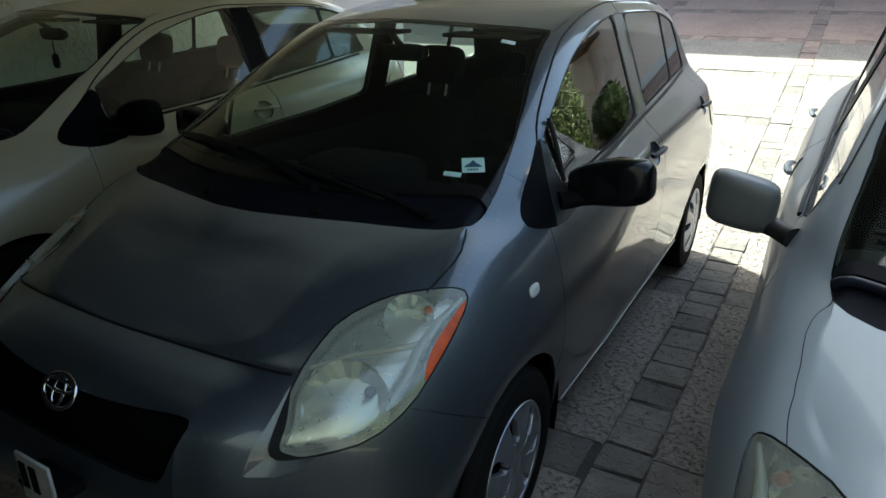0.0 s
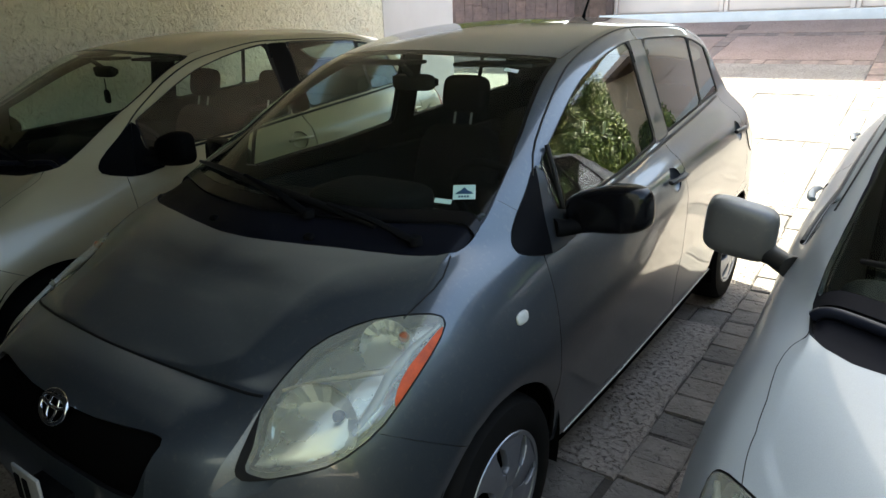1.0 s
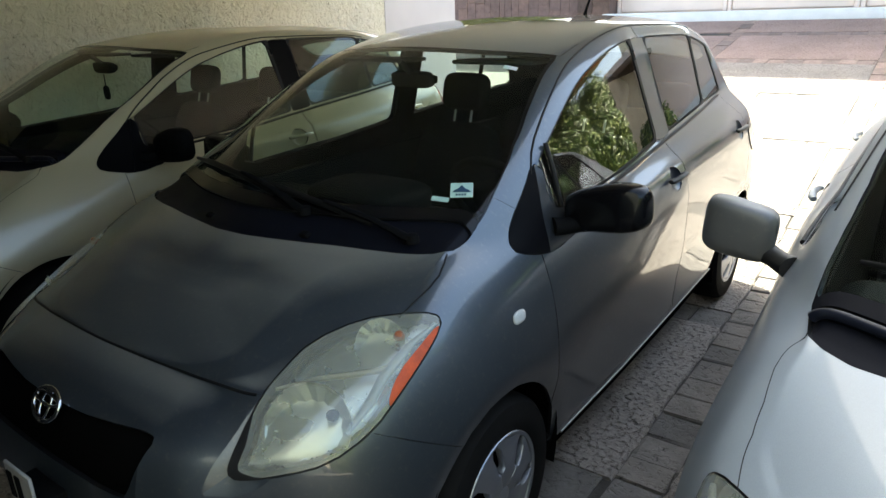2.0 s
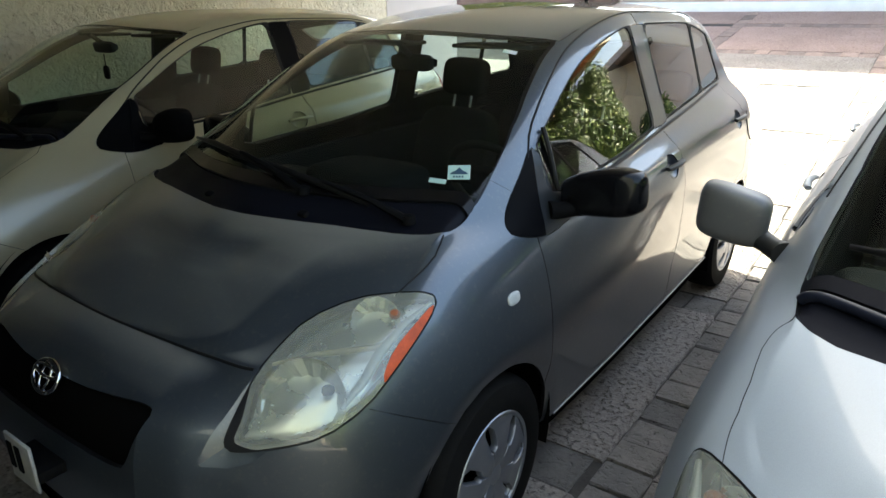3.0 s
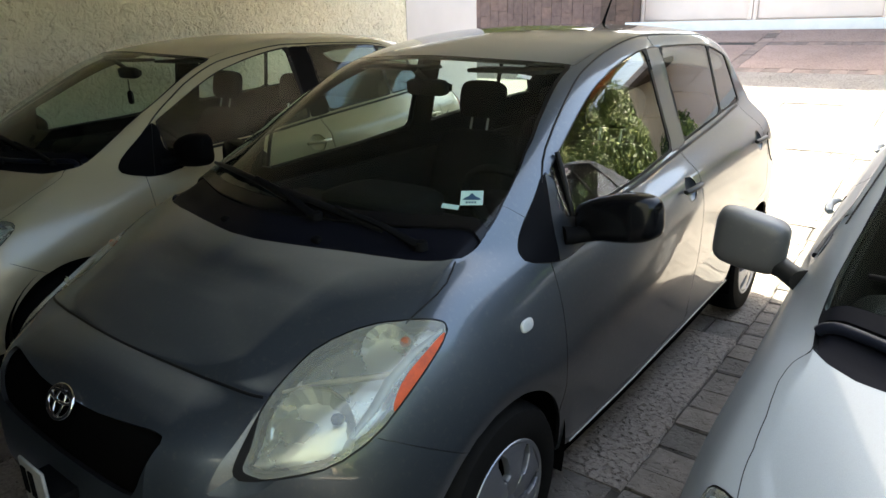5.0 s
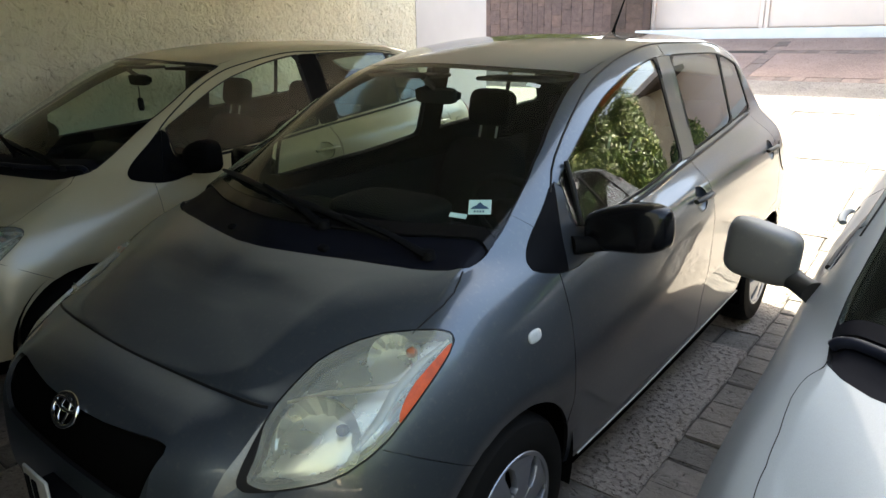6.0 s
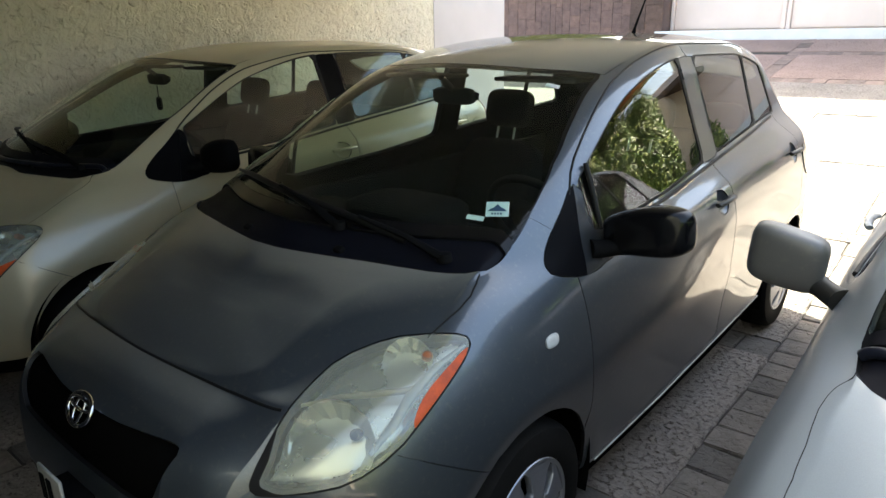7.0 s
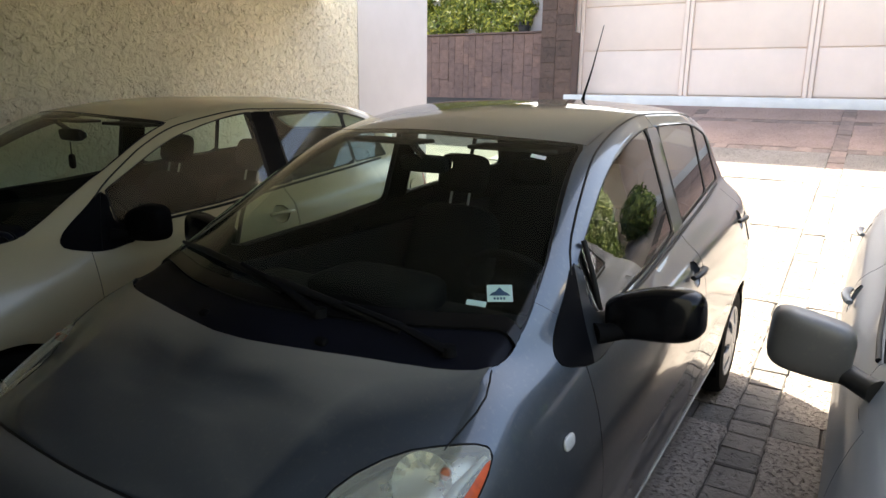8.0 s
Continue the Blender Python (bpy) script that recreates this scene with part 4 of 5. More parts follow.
def headlamp(parent, s, side, sedan=False, amber=AMBER):
    lamp = part("headlamp", s.mesh("lamp", side, 0.0, 0.0, 0.001), LENS, parent, "clouded clear headlamp lens over twin reflectors")
    lamp.visible_shadow = False
    back = s.mesh(("lamp", "amber"), side, 0.004, 0.02, -0.05)
    part("reflector", back, REFLECTOR, lamp)
    part("side_reflector", s.mesh("amber", side, 0.0, 0.012, 0.0012), amber, lamp, "" if amber is LENS else "orange side reflector strip")
    part("lamp_seal", s.mesh("lamp_rim", side, 0.001, 0.03, -0.003), SEAL, lamp)
    def inner(p):
        x, y, z = p
        return Vector((side * x, y * 0.86 - 0.155, z - 0.07)) if sedan else Vector((side * x, y, z))
    sink = Vector((LAMP_AXIS.x * side, LAMP_AXIS.y, LAMP_AXIS.z))
    for centre, r, depth, deep in (((0.636, -0.518, 0.734), 0.098, 0.062, 0.030), ((0.655, -0.290, 0.845), 0.060, 0.045, 0.026)):
        bowl = lathe([(r * 0.12, -depth), (r * 0.32, -depth * 0.93), (r * 0.52, -depth * 0.76), (r * 0.70, -depth * 0.52), (r * 0.86, -depth * 0.24), (r * 0.97, -depth * 0.04), (r, 0.0)], 52)
        for w in bowl.verts:
            w.co.z += 0.0030 * math.cos(13 * math.atan2(w.co.y, w.co.x)) * min(1.0, math.hypot(w.co.x, w.co.y) / (0.5 * r))
        way = Vector((0.42 * side, -0.74, 0.44))
        place = Matrix.Translation(inner(centre) - sink * deep) @ way.to_track_quat("Z", "Y").to_matrix().to_4x4()
        bowl.transform(place)
        bowl_ob = part("reflector_bowl", bowl, REFLECTOR, lamp, smooth=False)
        tip = inner((0.668, -0.473, 0.751) if r > 0.07 else (0.687, -0.258, 0.857)) - sink * (0.014 if r > 0.07 else 0.008)
        part("bulb", lathe([(0.0, 0.012), (0.009, 0.010), (0.013, 0.002), (0.013, -0.012), (0.010, -0.03)], 16, Matrix.Translation(tip) @ way.to_track_quat("Z", "Y").to_matrix().to_4x4()), BLACK_TRIM if r > 0.07 else BULB_AMBER, bowl_ob)
    shelf = [inner(p) - sink * 0.014 for p in ((0.537, -0.511, 0.792), (0.592, -0.444, 0.802), (0.645, -0.395, 0.806), (0.695, -0.345, 0.809), (0.722, -0.30, 0.815))]
    part("divider", tube(shelf, [0.003, 0.005, 0.006, 0.006, 0.004], 10, 1.4), LAMP_TAN, lamp)
    strip = [inner(p) - sink * 0.012 for p in ((0.733, -0.175, 0.868), (0.716, -0.26, 0.838), (0.708, -0.34, 0.798), (0.712, -0.40, 0.756), (0.705, -0.47, 0.715))]
    part("housing_strip", tube(strip, [0.005, 0.011, 0.014, 0.012, 0.006], 12, 0.8), LAMP_GREY, lamp)


def emblem(parent):
    """Oval chrome badge with an upright and a cross loop."""
    place = pose(0.006, -0.768, 0.708, 58)
    ring = tube([(0.056 * math.cos(a), 0.039 * math.sin(a), 0) for a in (2 * math.pi * i / 40 for i in range(41))], 0.006, 10)
    loop = tube([(0.020 * math.cos(a), 0.036 * math.sin(a), 0.001) for a in (2 * math.pi * i / 28 for i in range(29))], 0.0045, 8)
    bar = tube([(0.050 * math.cos(a), 0.013 + 0.013 * math.sin(a), 0.002) for a in (2 * math.pi * i / 28 for i in range(29))], 0.0045, 8)
    badge = join(ring, loop, bar)
    badge.transform(place)
    part("badge", badge, CHROME, parent, "oval chrome badge on the nose")


def wiper(parent, path):
    """Arm and blade lying along points on the screen, from the pivot to the tip."""
    p = [Vector(q) for q in path]
    lift = [Vector((0, -0.008, h)) for h in (0.012, 0.026, 0.030, 0.026, 0.018)]
    arm = part("wiper", tube([p[0] + lift[0], p[1] + lift[1], p[2] + lift[2]], [0.015, 0.011, 0.007], 8, 0.7), BLACK_TRIM, parent)
    part("wiper_blade", tube([p[1] + lift[0] * 0.7, p[2] + lift[1] * 0.7, p[3] + lift[2] * 0.6, p[4] + lift[4] * 0.5], [0.006, 0.009, 0.009, 0.005], 8, 1.2), SEAL, arm)
    part("wiper_pivot", lathe([(0, 0.026), (0.018, 0.022), (0.022, 0.0)], 16, Matrix.Translation(p[0])), BLACK_TRIM, arm)


def sticker(parent, middle, right, up, wide, high, mat, label, emblem=False):
    """A thin label behind the screen glass."""
    r = Vector(right).normalized()
    n = r.cross(Vector(up)).normalized()
    u = n.cross(r)
    place = Matrix.Translation(Vector(middle) - n * 0.0035) @ Matrix((r, u, n)).transposed().to_4x4()
    flat = prism([(-wide / 2, -high / 2), (wide / 2, -high / 2), (wide / 2, high / 2), (-wide / 2, high / 2)], 0.0006)
    flat.transform(place)
    base = part("sticker", flat, mat, parent, label)
    if emblem:
        hill = prism([(-0.026, -0.010), (0.026, -0.010), (0.020, -0.002), (0.010, 0.004), (0.0, 0.017), (-0.010, 0.004), (-0.020, -0.002)], 0.0006)
        hill.transform(place @ Matrix.Translation((0, 0.002, 0.0008)))
        part("sticker_emblem", hill, STICKER_BLUE, base)
        for k in range(4):
            mark = prism([(-0.016 + 0.008 * k, -0.021), (-0.011 + 0.008 * k, -0.021), (-0.011 + 0.008 * k, -0.014), (-0.016 + 0.008 * k, -0.014)], 0.0006)
            mark.transform(place @ Matrix.Translation((0, 0, 0.0008)))
            part("sticker_mark", mark, STICKER_BLUE, base)


def make_car(x, y, paint, mirror_paint, trim_paint, label, sedan, mirror):
    car = empty("car", pose(x, y, 0), label, "car", "cars in the carport")
    s = body_panels(sedan)
    part("hood", s.mesh("hood", 0, 0.0, 0.0, weld=1e-5), paint, car)
    part("roof", s.mesh("roof", 0, 0.002), paint, car)
    part("front_bumper", s.mesh("bumper", 0) if sedan else sharp_by_angle(s.mesh(("bumper", "wedge", "wedge_side"), 0, 0.001), 16), paint, car)
    part("rear_bumper", s.mesh("rear_bumper", 0), paint, car)
    part("body_shell", s.mesh("body", 0, 0.0), paint, car)
    part("underbody", s.mesh("underside", 0, 0.0, 0.0), BLACK_DEEP, car)
    part("inner_shell", s.mesh(("body", "hood", "roof", "bumper", "rear_bumper", "fender", "door_front", "door_rear", "cup_front", "cup_rear", "sail", "mirror_base", "pillar", "fuel", "cowl", "grille", "intake", "tail_lamp"), 0, 0.0, 0.0, -0.016, weld=0.005), BLACK_DEEP, car)
    part("cowl", s.mesh("cowl", 0, 0.002, 0.01, -0.010), COWL_BLACK, car, "black plastic cowl below the windscreen")
    if sedan:
        half = s.trace(np.linspace(6.45, 9.95, 24), [5.2] * 24)
        part("cowl_ridge", tube([Vector((-p.x, p.y - 0.012, p.z - 0.006)) for p in half] + [Vector((p.x, p.y - 0.012, p.z - 0.006)) for p in half[::-1]], 0.012, 8), COWL_NAVY, car, "rounded rubber lip along the cowl")
    screen = part("windscreen", s.mesh("screen", 0, 0.0, 0.0), SCREEN_GLASS, car, "tinted windscreen")
    part("windscreen_rim", s.mesh("screen_rim", 0, 0.001, 0.008, -0.0005), COWL_BLACK if sedan else BLACK_GLOSS, screen)
    part("rear_window", s.mesh("rear_screen", 0, 0.0, 0.0), REAR_GLASS, car, "dark tinted rear window")
    part("grille", s.mesh("grille", 0, 0.0, 0.02, -0.02), GRILLE_BLACK, car, "black lattice grille")
    part("lower_intake", s.mesh("intake", 0, 0.0, 0.02, -0.02), GRILLE_BLACK, car)
    for side in (1, -1):
        part("fender", s.mesh("fender", side, 0.0 if sedan else 0.001), paint, car)
        us = np.linspace(3.3 if sedan else 3.95, 4.98, 48)
        seam = s.trace(hood_side(us, sedan), us)
        # Dark rod along the hood's side gap, in place of its shade.
        part("hood_gap", tube([Vector((p.x * side, p.y, p.z - 0.0015)) for p in seam], 0.0018 if sedan else 0.0028, 6), SEAL, car)
        headlamp(car, s, side, sedan, LENS if paint is PAINT_SILVER else AMBER)
        part("tail_lamp", s.mesh("tail_lamp", side), RED_LAMP, car)
        front = part("front_door", s.mesh("door_front", side), paint, car)
        rear = part("rear_door", s.mesh("door_rear", side), paint, car)
        part("window", s.mesh("glass_front", side, 0.0, 0.0, -0.004), SIDE_GLASS, front)
        for tag, door in (("seal_front", front), ("seal_rear", rear), ("seal_quarter", rear)):
            part("window_seal", s.mesh(tag, side, 0.0005, 0.012, -0.001), SEAL, door)
        belt = [Vector((p.x * side, p.y, p.z)) for p in s.line(6.0, 6.35, 9.95, 16, 0.003)]
        part("belt_strip", tube(belt, 0.007, 8), SEAL, car)
        part("window", s.mesh("glass_rear", side, 0.0, 0.0, -0.004), SIDE_GLASS, rear)
        part("quarter_window", s.mesh("glass_quarter", side, 0.0, 0.0, -0.004), SIDE_GLASS, rear)
        sail = part("mirror_triangle", s.mesh("sail", side, 0.0 if paint is PAINT_SILVER else 0.001, 0.01, 0.0 if paint is PAINT_SILVER else 0.002), paint if paint is PAINT_SILVER else SAIL_BLACK, front)
        part("mirror_base", s.mesh("mirror_base", side, 0.0 if paint is PAINT_SILVER else 0.001, 0.01, 0.0 if paint is PAINT_SILVER else 0.001), paint if paint is PAINT_SILVER else SAIL_BLACK if sedan else SAIL_GREY, front)
        part("door_pillar", s.mesh("pillar", side, 0.0, 0.01), SAIL_BLACK if sedan else paint, front)
        if not sedan:
            part("window_bar", tube([(side * 0.730, 0.488, 0.995), (side * 0.700, 0.488, 1.10), (side * 0.668, 0.492, 1.185)], 0.008, 8), SEAL, front)
        side_mirror(front, side, mirror_paint, *mirror)
        us = np.linspace(6.0, 9.4, 40)
        gap = s.trace(frame_line(us, sedan), us)
        part("door_seal", tube([Vector((p.x * side, p.y, p.z - 0.001)) for p in gap], 0.0042, 6), SEAL, car)
        door_handle(front, 1.345, 0.917, max(s.reach(1.345, 0.972), s.reach(1.345, 0.862)), side, trim_paint, s.mesh("cup_front", side, 0.0005, 0.0))
        door_handle(rear, 2.42, 0.955, max(s.reach(2.42, 1.01), s.reach(2.42, 0.90)), side, trim_paint, s.mesh("cup_rear", side, 0.0005, 0.0))
        part("sill_strip", tube([(side * 0.795, 0.40, 0.262), (side * 0.802, 0.9, 0.266), (side * 0.802, 1.5, 0.277), (side * 0.80, 2.08, 0.288)], 0.003, 8), LAMP_GREY, car)
        if not sedan:
            part("indicator_lamp", pillow((0.014, 0.060, 0.036), 0.75, pose(side * (s.reach(0.103, 0.792) + 0.001), 0.103, 0.792, 0, -12 * side, 0)), WHITE_LAMP, car, "clear oval side indicator")
        part("fuel_flap" if side > 0 else "quarter_panel", s.mesh("fuel", side, 0.003 if side > 0 else 0.0, 0.008, 0.004 if side > 0 else 0.0), paint, car)
        for yy in (-0.09 if sedan else 0.0, 2.46):
            well = lathe([(0.30, -0.38), (0.345, -0.37), (0.345, -0.012)], 40)
            well.transform(pose(side * 0.82, yy, 0.30, 0, 90 * side, 0))
            bmesh.ops.delete(well, geom=[w for w in well.verts if w.co.z < 0.19], context="VERTS")
            part("wheel_well", well, BLACK_DEEP, car)
            wheel(car, side * 0.818, yy, side, 11 if yy < 1 else 40)
    cabin(car)
    wiper(car, [(0.540, -0.014, 0.99), (0.409, -0.017, 1.013), (0.253, -0.036, 1.043), (0.062, -0.038, 1.071), (-0.213, 0.003, 1.080)])
    wiper(car, [(0.190, -0.063, 1.03), (0.05, -0.045, 1.06), (-0.13, -0.012, 1.080), (-0.36, 0.05, 1.085), (-0.595, 0.148, 1.072)])
    emblem(car)
    if not sedan:
        half = s.line(6.0, 0.0, 2.0, 30)
        # The front gap's darkness is likewise drawn as a rod.
        part("hood_gap", tube([Vector((-p.x, p.y, p.z - 0.002)) for p in half[:0:-1]] + [Vector((p.x, p.y, p.z - 0.002)) for p in half], 0.0045, 8), SEAL, car)
    plate = part("number_plate", box(-0.055, 0.075, -0.868, -0.860, 0.455, 0.585, 0.003, 1), PLATE_WHITE, car, "white number plate with dark bars")
    for k in range(4, 6):
        part("plate_mark", box(-0.200 + 0.04 * k, -0.177 + 0.04 * k, -0.872, -0.8685, 0.495, 0.565), BLACK_TRIM, plate)
    part("plate_bracket", box(-0.08, 0.08, -0.861, -0.78, 0.48, 0.51, 0.004), BLACK_TRIM, plate)
    if not sedan:
        part("aerial", tube([(0.0, 2.20, 1.525), (0.0, 2.215, 1.56), (0.0, 2.32, 1.70), (0.0, 2.46, 1.93)], [0.014, 0.007, 0.004, 0.002], 8), BLACK_TRIM, car, "thin black roof aerial")
    for k, yy in ((-0.162, -0.131), (0.241, -0.115)):
        part("washer_nozzle", pillow((0.035, 0.024, 0.02), 0.6, pose(k, yy, 0.990, 20)), BLACK_TRIM, car)
    return car, s


# the grey car in the middle, the white one by the wall, the silver one at the open side
grey, grey_skin = make_car(0.0, 0.0, PAINT_GREY, BLACK_GLOSS, PAINT_GREY, "dusty dark grey hatchback parked on the paving", False, (0.262, 0.146, 0.878))
sticker(grey, (0.570, 0.182, 1.096), (0.057, 0.034, 0.001), (-0.025, 0.044, 0.032), 0.064, 0.056, STICKER_PALE, "pale blue permit sticker with a dark hill emblem", True)
sticker(grey, (0.532, 0.130, 1.077), (0.049, 0.017, -0.004), (-0.02, 0.044, 0.032), 0.050, 0.017, STICKER_PALE, "small pale label strip")
sticker(grey, (0.446, 0.662, 1.391), (0.06, 0.012, -0.01), (-0.01, 0.05, 0.03), 0.048, 0.018, PAPER, "small white label at the top of the screen")
white, _ = make_car(-2.17, 0.0, PAINT_WHITE, BLACK_TRIM, PAINT_WHITE, "white hatchback parked beside the stucco wall", True, (0.270, 0.160, 0.890))
part("hanging_ornament", join(tube([(0.0, 0.69, 1.30), (0.0, 0.69, 1.235)], 0.003, 6), pillow((0.05, 0.02, 0.075), 0.6, pose(0.0, 0.69, 1.20))), BLACK_TRIM, white, "small dark ornament on a cord")
silver, _ = make_car(2.142, -0.01, PAINT_SILVER, MIRROR_GREY, PAINT_SILVER, "silver hatchback with painted mirror parked beside the grey one", True, (0.182, 0.148, 0.892, FOOT_PULL_GREY, 0.88, 0.42))

# ---- the place ----
RISE = np.array([[-30, 0.0], [2.7, 0.0], [3.7, 0.09], [4.8, 0.27], [8.0, 0.72], [10.9, 1.22], [12.0, 1.45], [40.0, 1.6]])


rng = random.Random(4)


def level(y):
    """Height of the paving along the drive, flat under the roof and then a ramp up to the gate."""
    return float(np.interp(y, RISE[:, 0], RISE[:, 1]))


def sheet(x0, x1, y0, y1, dz, step=0.25, thick=0.06):
    """A slab that follows the ramp."""
    ys = [y0 + (y1 - y0) * i / max(1, math.ceil((y1 - y0) / step)) for i in range(max(1, math.ceil((y1 - y0) / step)) + 1)]
    bm = bmesh.new()
    rows = []
    for k, yy in enumerate(ys):
        a, b = x0 + rng.uniform(-0.007, 0.006), x1 + rng.uniform(-0.006, 0.007)
        shift = rng.uniform(-0.003, 0.003)
        rows.append([bm.verts.new((x, yy, level(yy) + dz + d)) for x, d in ((a, -thick), (a, -0.006), (a + 0.009, shift * 0.5), (b - 0.009, shift * 0.5), (b, -0.006), (b, -thick))])
    for a, b in zip(rows, rows[1:]):
        for k in range(6):
            bm.faces.new((a[k], a[(k + 1) % 6], b[(k + 1) % 6], b[k]))
    bm.faces.new(rows[0])
    bm.faces.new(rows[-1])
    bmesh.ops.recalc_face_normals(bm, faces=bm.faces[:])
    return sharp_by_angle(bm, 30)


ground = bmesh.new()
rows = [[ground.verts.new((x, yy, level(yy) - 0.014)) for x in (-300, -8, 8, 300)] for yy in (-300, -8, 2.7, 3.7, 4.8, 8.0, 10.9, 12.0, 40.0, 300)]
for a, b in zip(rows, rows[1:]):
    for k in range(3):
        ground.faces.new((a[k], a[k + 1], b[k + 1], b[k]))
tagged(part("ground", ground, JOINT), "dark soil in the paving joints and beyond", "ground", kind="structure")

pavement = empty("pavement", pose(0, 0, 0), "washed concrete panels framed by bands of stone setts", "paving", kind="structure")
STRIPS = [(-3.42, -3.24), (-1.26, -1.08), (0.905, 1.085), (3.07, 3.25)]
BANDS = [0.37 + 1.66 * k for k in range(-4, 8)]
for (a0, a1), (b0, b1) in zip(STRIPS, STRIPS[1:]):
    for y0, y1 in zip(BANDS, BANDS[1:]):
        part("panel", sheet(a1 + 0.002, b0 - 0.002, y0 + 0.223, min(y1 - 0.003, 11.9), 0.0, 0.05 if y0 < 3 else 0.12), AGGREGATE_UPPER if y0 > 8 else AGGREGATE, pavement)
part("panel", sheet(3.258, 7.5, -6.0, 11.9, 0.0, 0.2), AGGREGATE, pavement)


def sett(x0, x1, y0, y1):
    tip, lean, twist = rng.uniform(-0.008, 0.002), rng.uniform(-0.02, 0.02), rng.uniform(-0.03, 0.03)
    za, zb = level(y0), level(y1)
    rough = 1.0 if y0 < 2.7 else 0.2
    bm = box(x0, x1, y0, y1, -0.05, 0.0, 0.007 * rough, 1)
    for w in bm.verts:
        k = (w.co.y - y0) / (y1 - y0)
        w.co.z += za + (zb - za) * k + tip + rng.uniform(-0.0015, 0.0015) + lean * (w.co.x - (x0 + x1) / 2)
        w.co.x += rng.uniform(-0.005, 0.005) * rough
        w.co.y += rng.uniform(-0.005, 0.005) * rough + twist * (w.co.x - (x0 + x1) / 2)
    part("sett", bm, PAVER if y0 < 7.5 else PAVER_RED, pavement, smooth=False)


for x0, x1 in STRIPS[1:3]:
    y = -1.2
    while y < 11.6:
        n = rng.choice((0.15, 0.16, 0.17, 0.18, 0.20)) if y < 6 else 0.3
        gap = 0.003 if y < 2.6 else 0.0015
        sett(x0 + gap, x1 - gap, y + gap, min(y + n, 11.9) - gap)
        y += n
for y0 in BANDS[3:]:
    if y0 > 11:
        continue
    x = STRIPS[1][1]
    while x < 4.2:
        n = rng.uniform(0.17, 0.23)
        if x + n > STRIPS[2][0] and x < STRIPS[2][1]:
            if x < STRIPS[2][0] - 0.03:
                sett(x + 0.004, STRIPS[2][0] - 0.004, y0, y0 + 0.22)
            x = STRIPS[2][1]
            continue
        gap = 0.004 if y0 < 2.6 else 0.0015
        sett(x + gap, x + n - gap, y0, y0 + 0.22)
        x += n

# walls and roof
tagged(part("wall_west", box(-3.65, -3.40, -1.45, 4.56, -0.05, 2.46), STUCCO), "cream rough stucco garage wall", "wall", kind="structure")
tagged(part("wall_west_end", box(-3.65, -3.395, 4.562, 5.88, -0.05, 3.1), SMOOTH_WHITE), "smooth white plaster wall end", "wall", kind="structure")
# Unseen wall, added dark and close to hold light off the noses.
tagged(part("wall_south", join(box(-3.65, -0.40, -1.75, -1.17, -0.05, 2.457), box(-0.398, 0.10, -1.75, -1.452, -0.05, 2.457), box(0.102, 0.60, -1.75, -1.452, -0.05, 2.457)), SHADE_WALL), "unseen dark wall added to keep light off the car noses", "wall", kind="structure")
# Unseen wall: pale for the bumper to reflect, tall to block southern sky.
tagged(part("wall_south_bay", join(box(0.45, 0.60, -2.85, -1.752, -0.05, 2.457), box(0.602, 4.7, -2.85, -2.6, -0.05, 5.2)), BOUNCE_WALL), "unseen pale wall added to brighten the bumper and block southern sky", "wall", kind="structure")
tagged(part("ceiling", box(-3.65, 0.98, -0.05, 4.0, 2.46, 2.68), CEILING_PAINT), "plastered concrete carport roof slab", "ceiling", kind="structure")
# Unseen front soffit, added dark so hood and nose reflect less.
tagged(part("ceiling_shade", join(box(-3.65, 0.98, -0.60, -0.052, 2.458, 2.68), box(-3.65, 0.92, -2.85, -0.602, 2.458, 2.68)), SHADE_SOFFIT), "unseen dark soffit added to dim what the hoods reflect", "ceiling", kind="structure")
# Unseen beam; its depth is set to hold off sun and low sky.
tagged(part("trim", box(0.983, 1.06, -0.548, 4.0, 2.32, 3.02, 0.01), CEILING_PAINT), "unseen roof edge beam, deepened to block sun and sky", "fascia", kind="structure")

# Out-of-view slab, added only for its shadow across the upper drive.
tagged(part("canopy", box(-12.0, 7.0, 10.65, 13.35, 4.9, 5.1), CEILING_PAINT), "unseen slab added to cast shade on the upper drive", "canopy", kind="structure")

# gate and its surrounds
gate = empty("gate", pose(0, 12.0, 1.45), "pale pink sheet metal drive gate", "gate", kind="structure")
part("backing_sheet", box(-3.84, 6.5, 0.03, 0.05, 0.02, 2.0), GATE_PAINT, gate)
for k in range(5):
    xa = -3.80 + 2.05 * k
    part("post", box(xa - 0.075, xa + 0.0, -0.035, 0.03, 0.0, 2.02, 0.006), GATE_PAINT, gate)
    part("post", box(xa + 0.012, xa + 0.08, -0.03, 0.03, 0.0, 2.02, 0.006), GATE_PAINT, gate)
    for r in range(3):
        z0 = 0.045 + 0.815 * r
        part("panel", box(xa + 0.09, xa + 1.965, 0.0, 0.028, z0 + 0.008, min(z0 + 0.80, 1.98), 0.006), GATE_PAINT, gate)
part("sill", box(-3.85, 6.5, -0.62, -0.04, -0.20, 0.03, 0.02), KERB_WHITE, gate)
tagged(part("wall_north", box(-12.0, 8.0, 12.1, 12.4, 0.0, 3.45), SMOOTH_WHITE), "plain boundary wall behind the gate", "wall", kind="structure")
# Unseen block, added so the doors' shoulder mirrors no bright sky.
tagged(part("wall_north_upper", box(0.8, 4.5, 12.1, 12.4, 3.452, 4.9), CREAM_WALL), "unseen cream wall added to hide sky from the car's side", "wall", kind="structure")

planter = empty("planter_wall", pose(0, 0, 0), "brown stone tiled planter wall beside the gate", "planter", kind="structure")
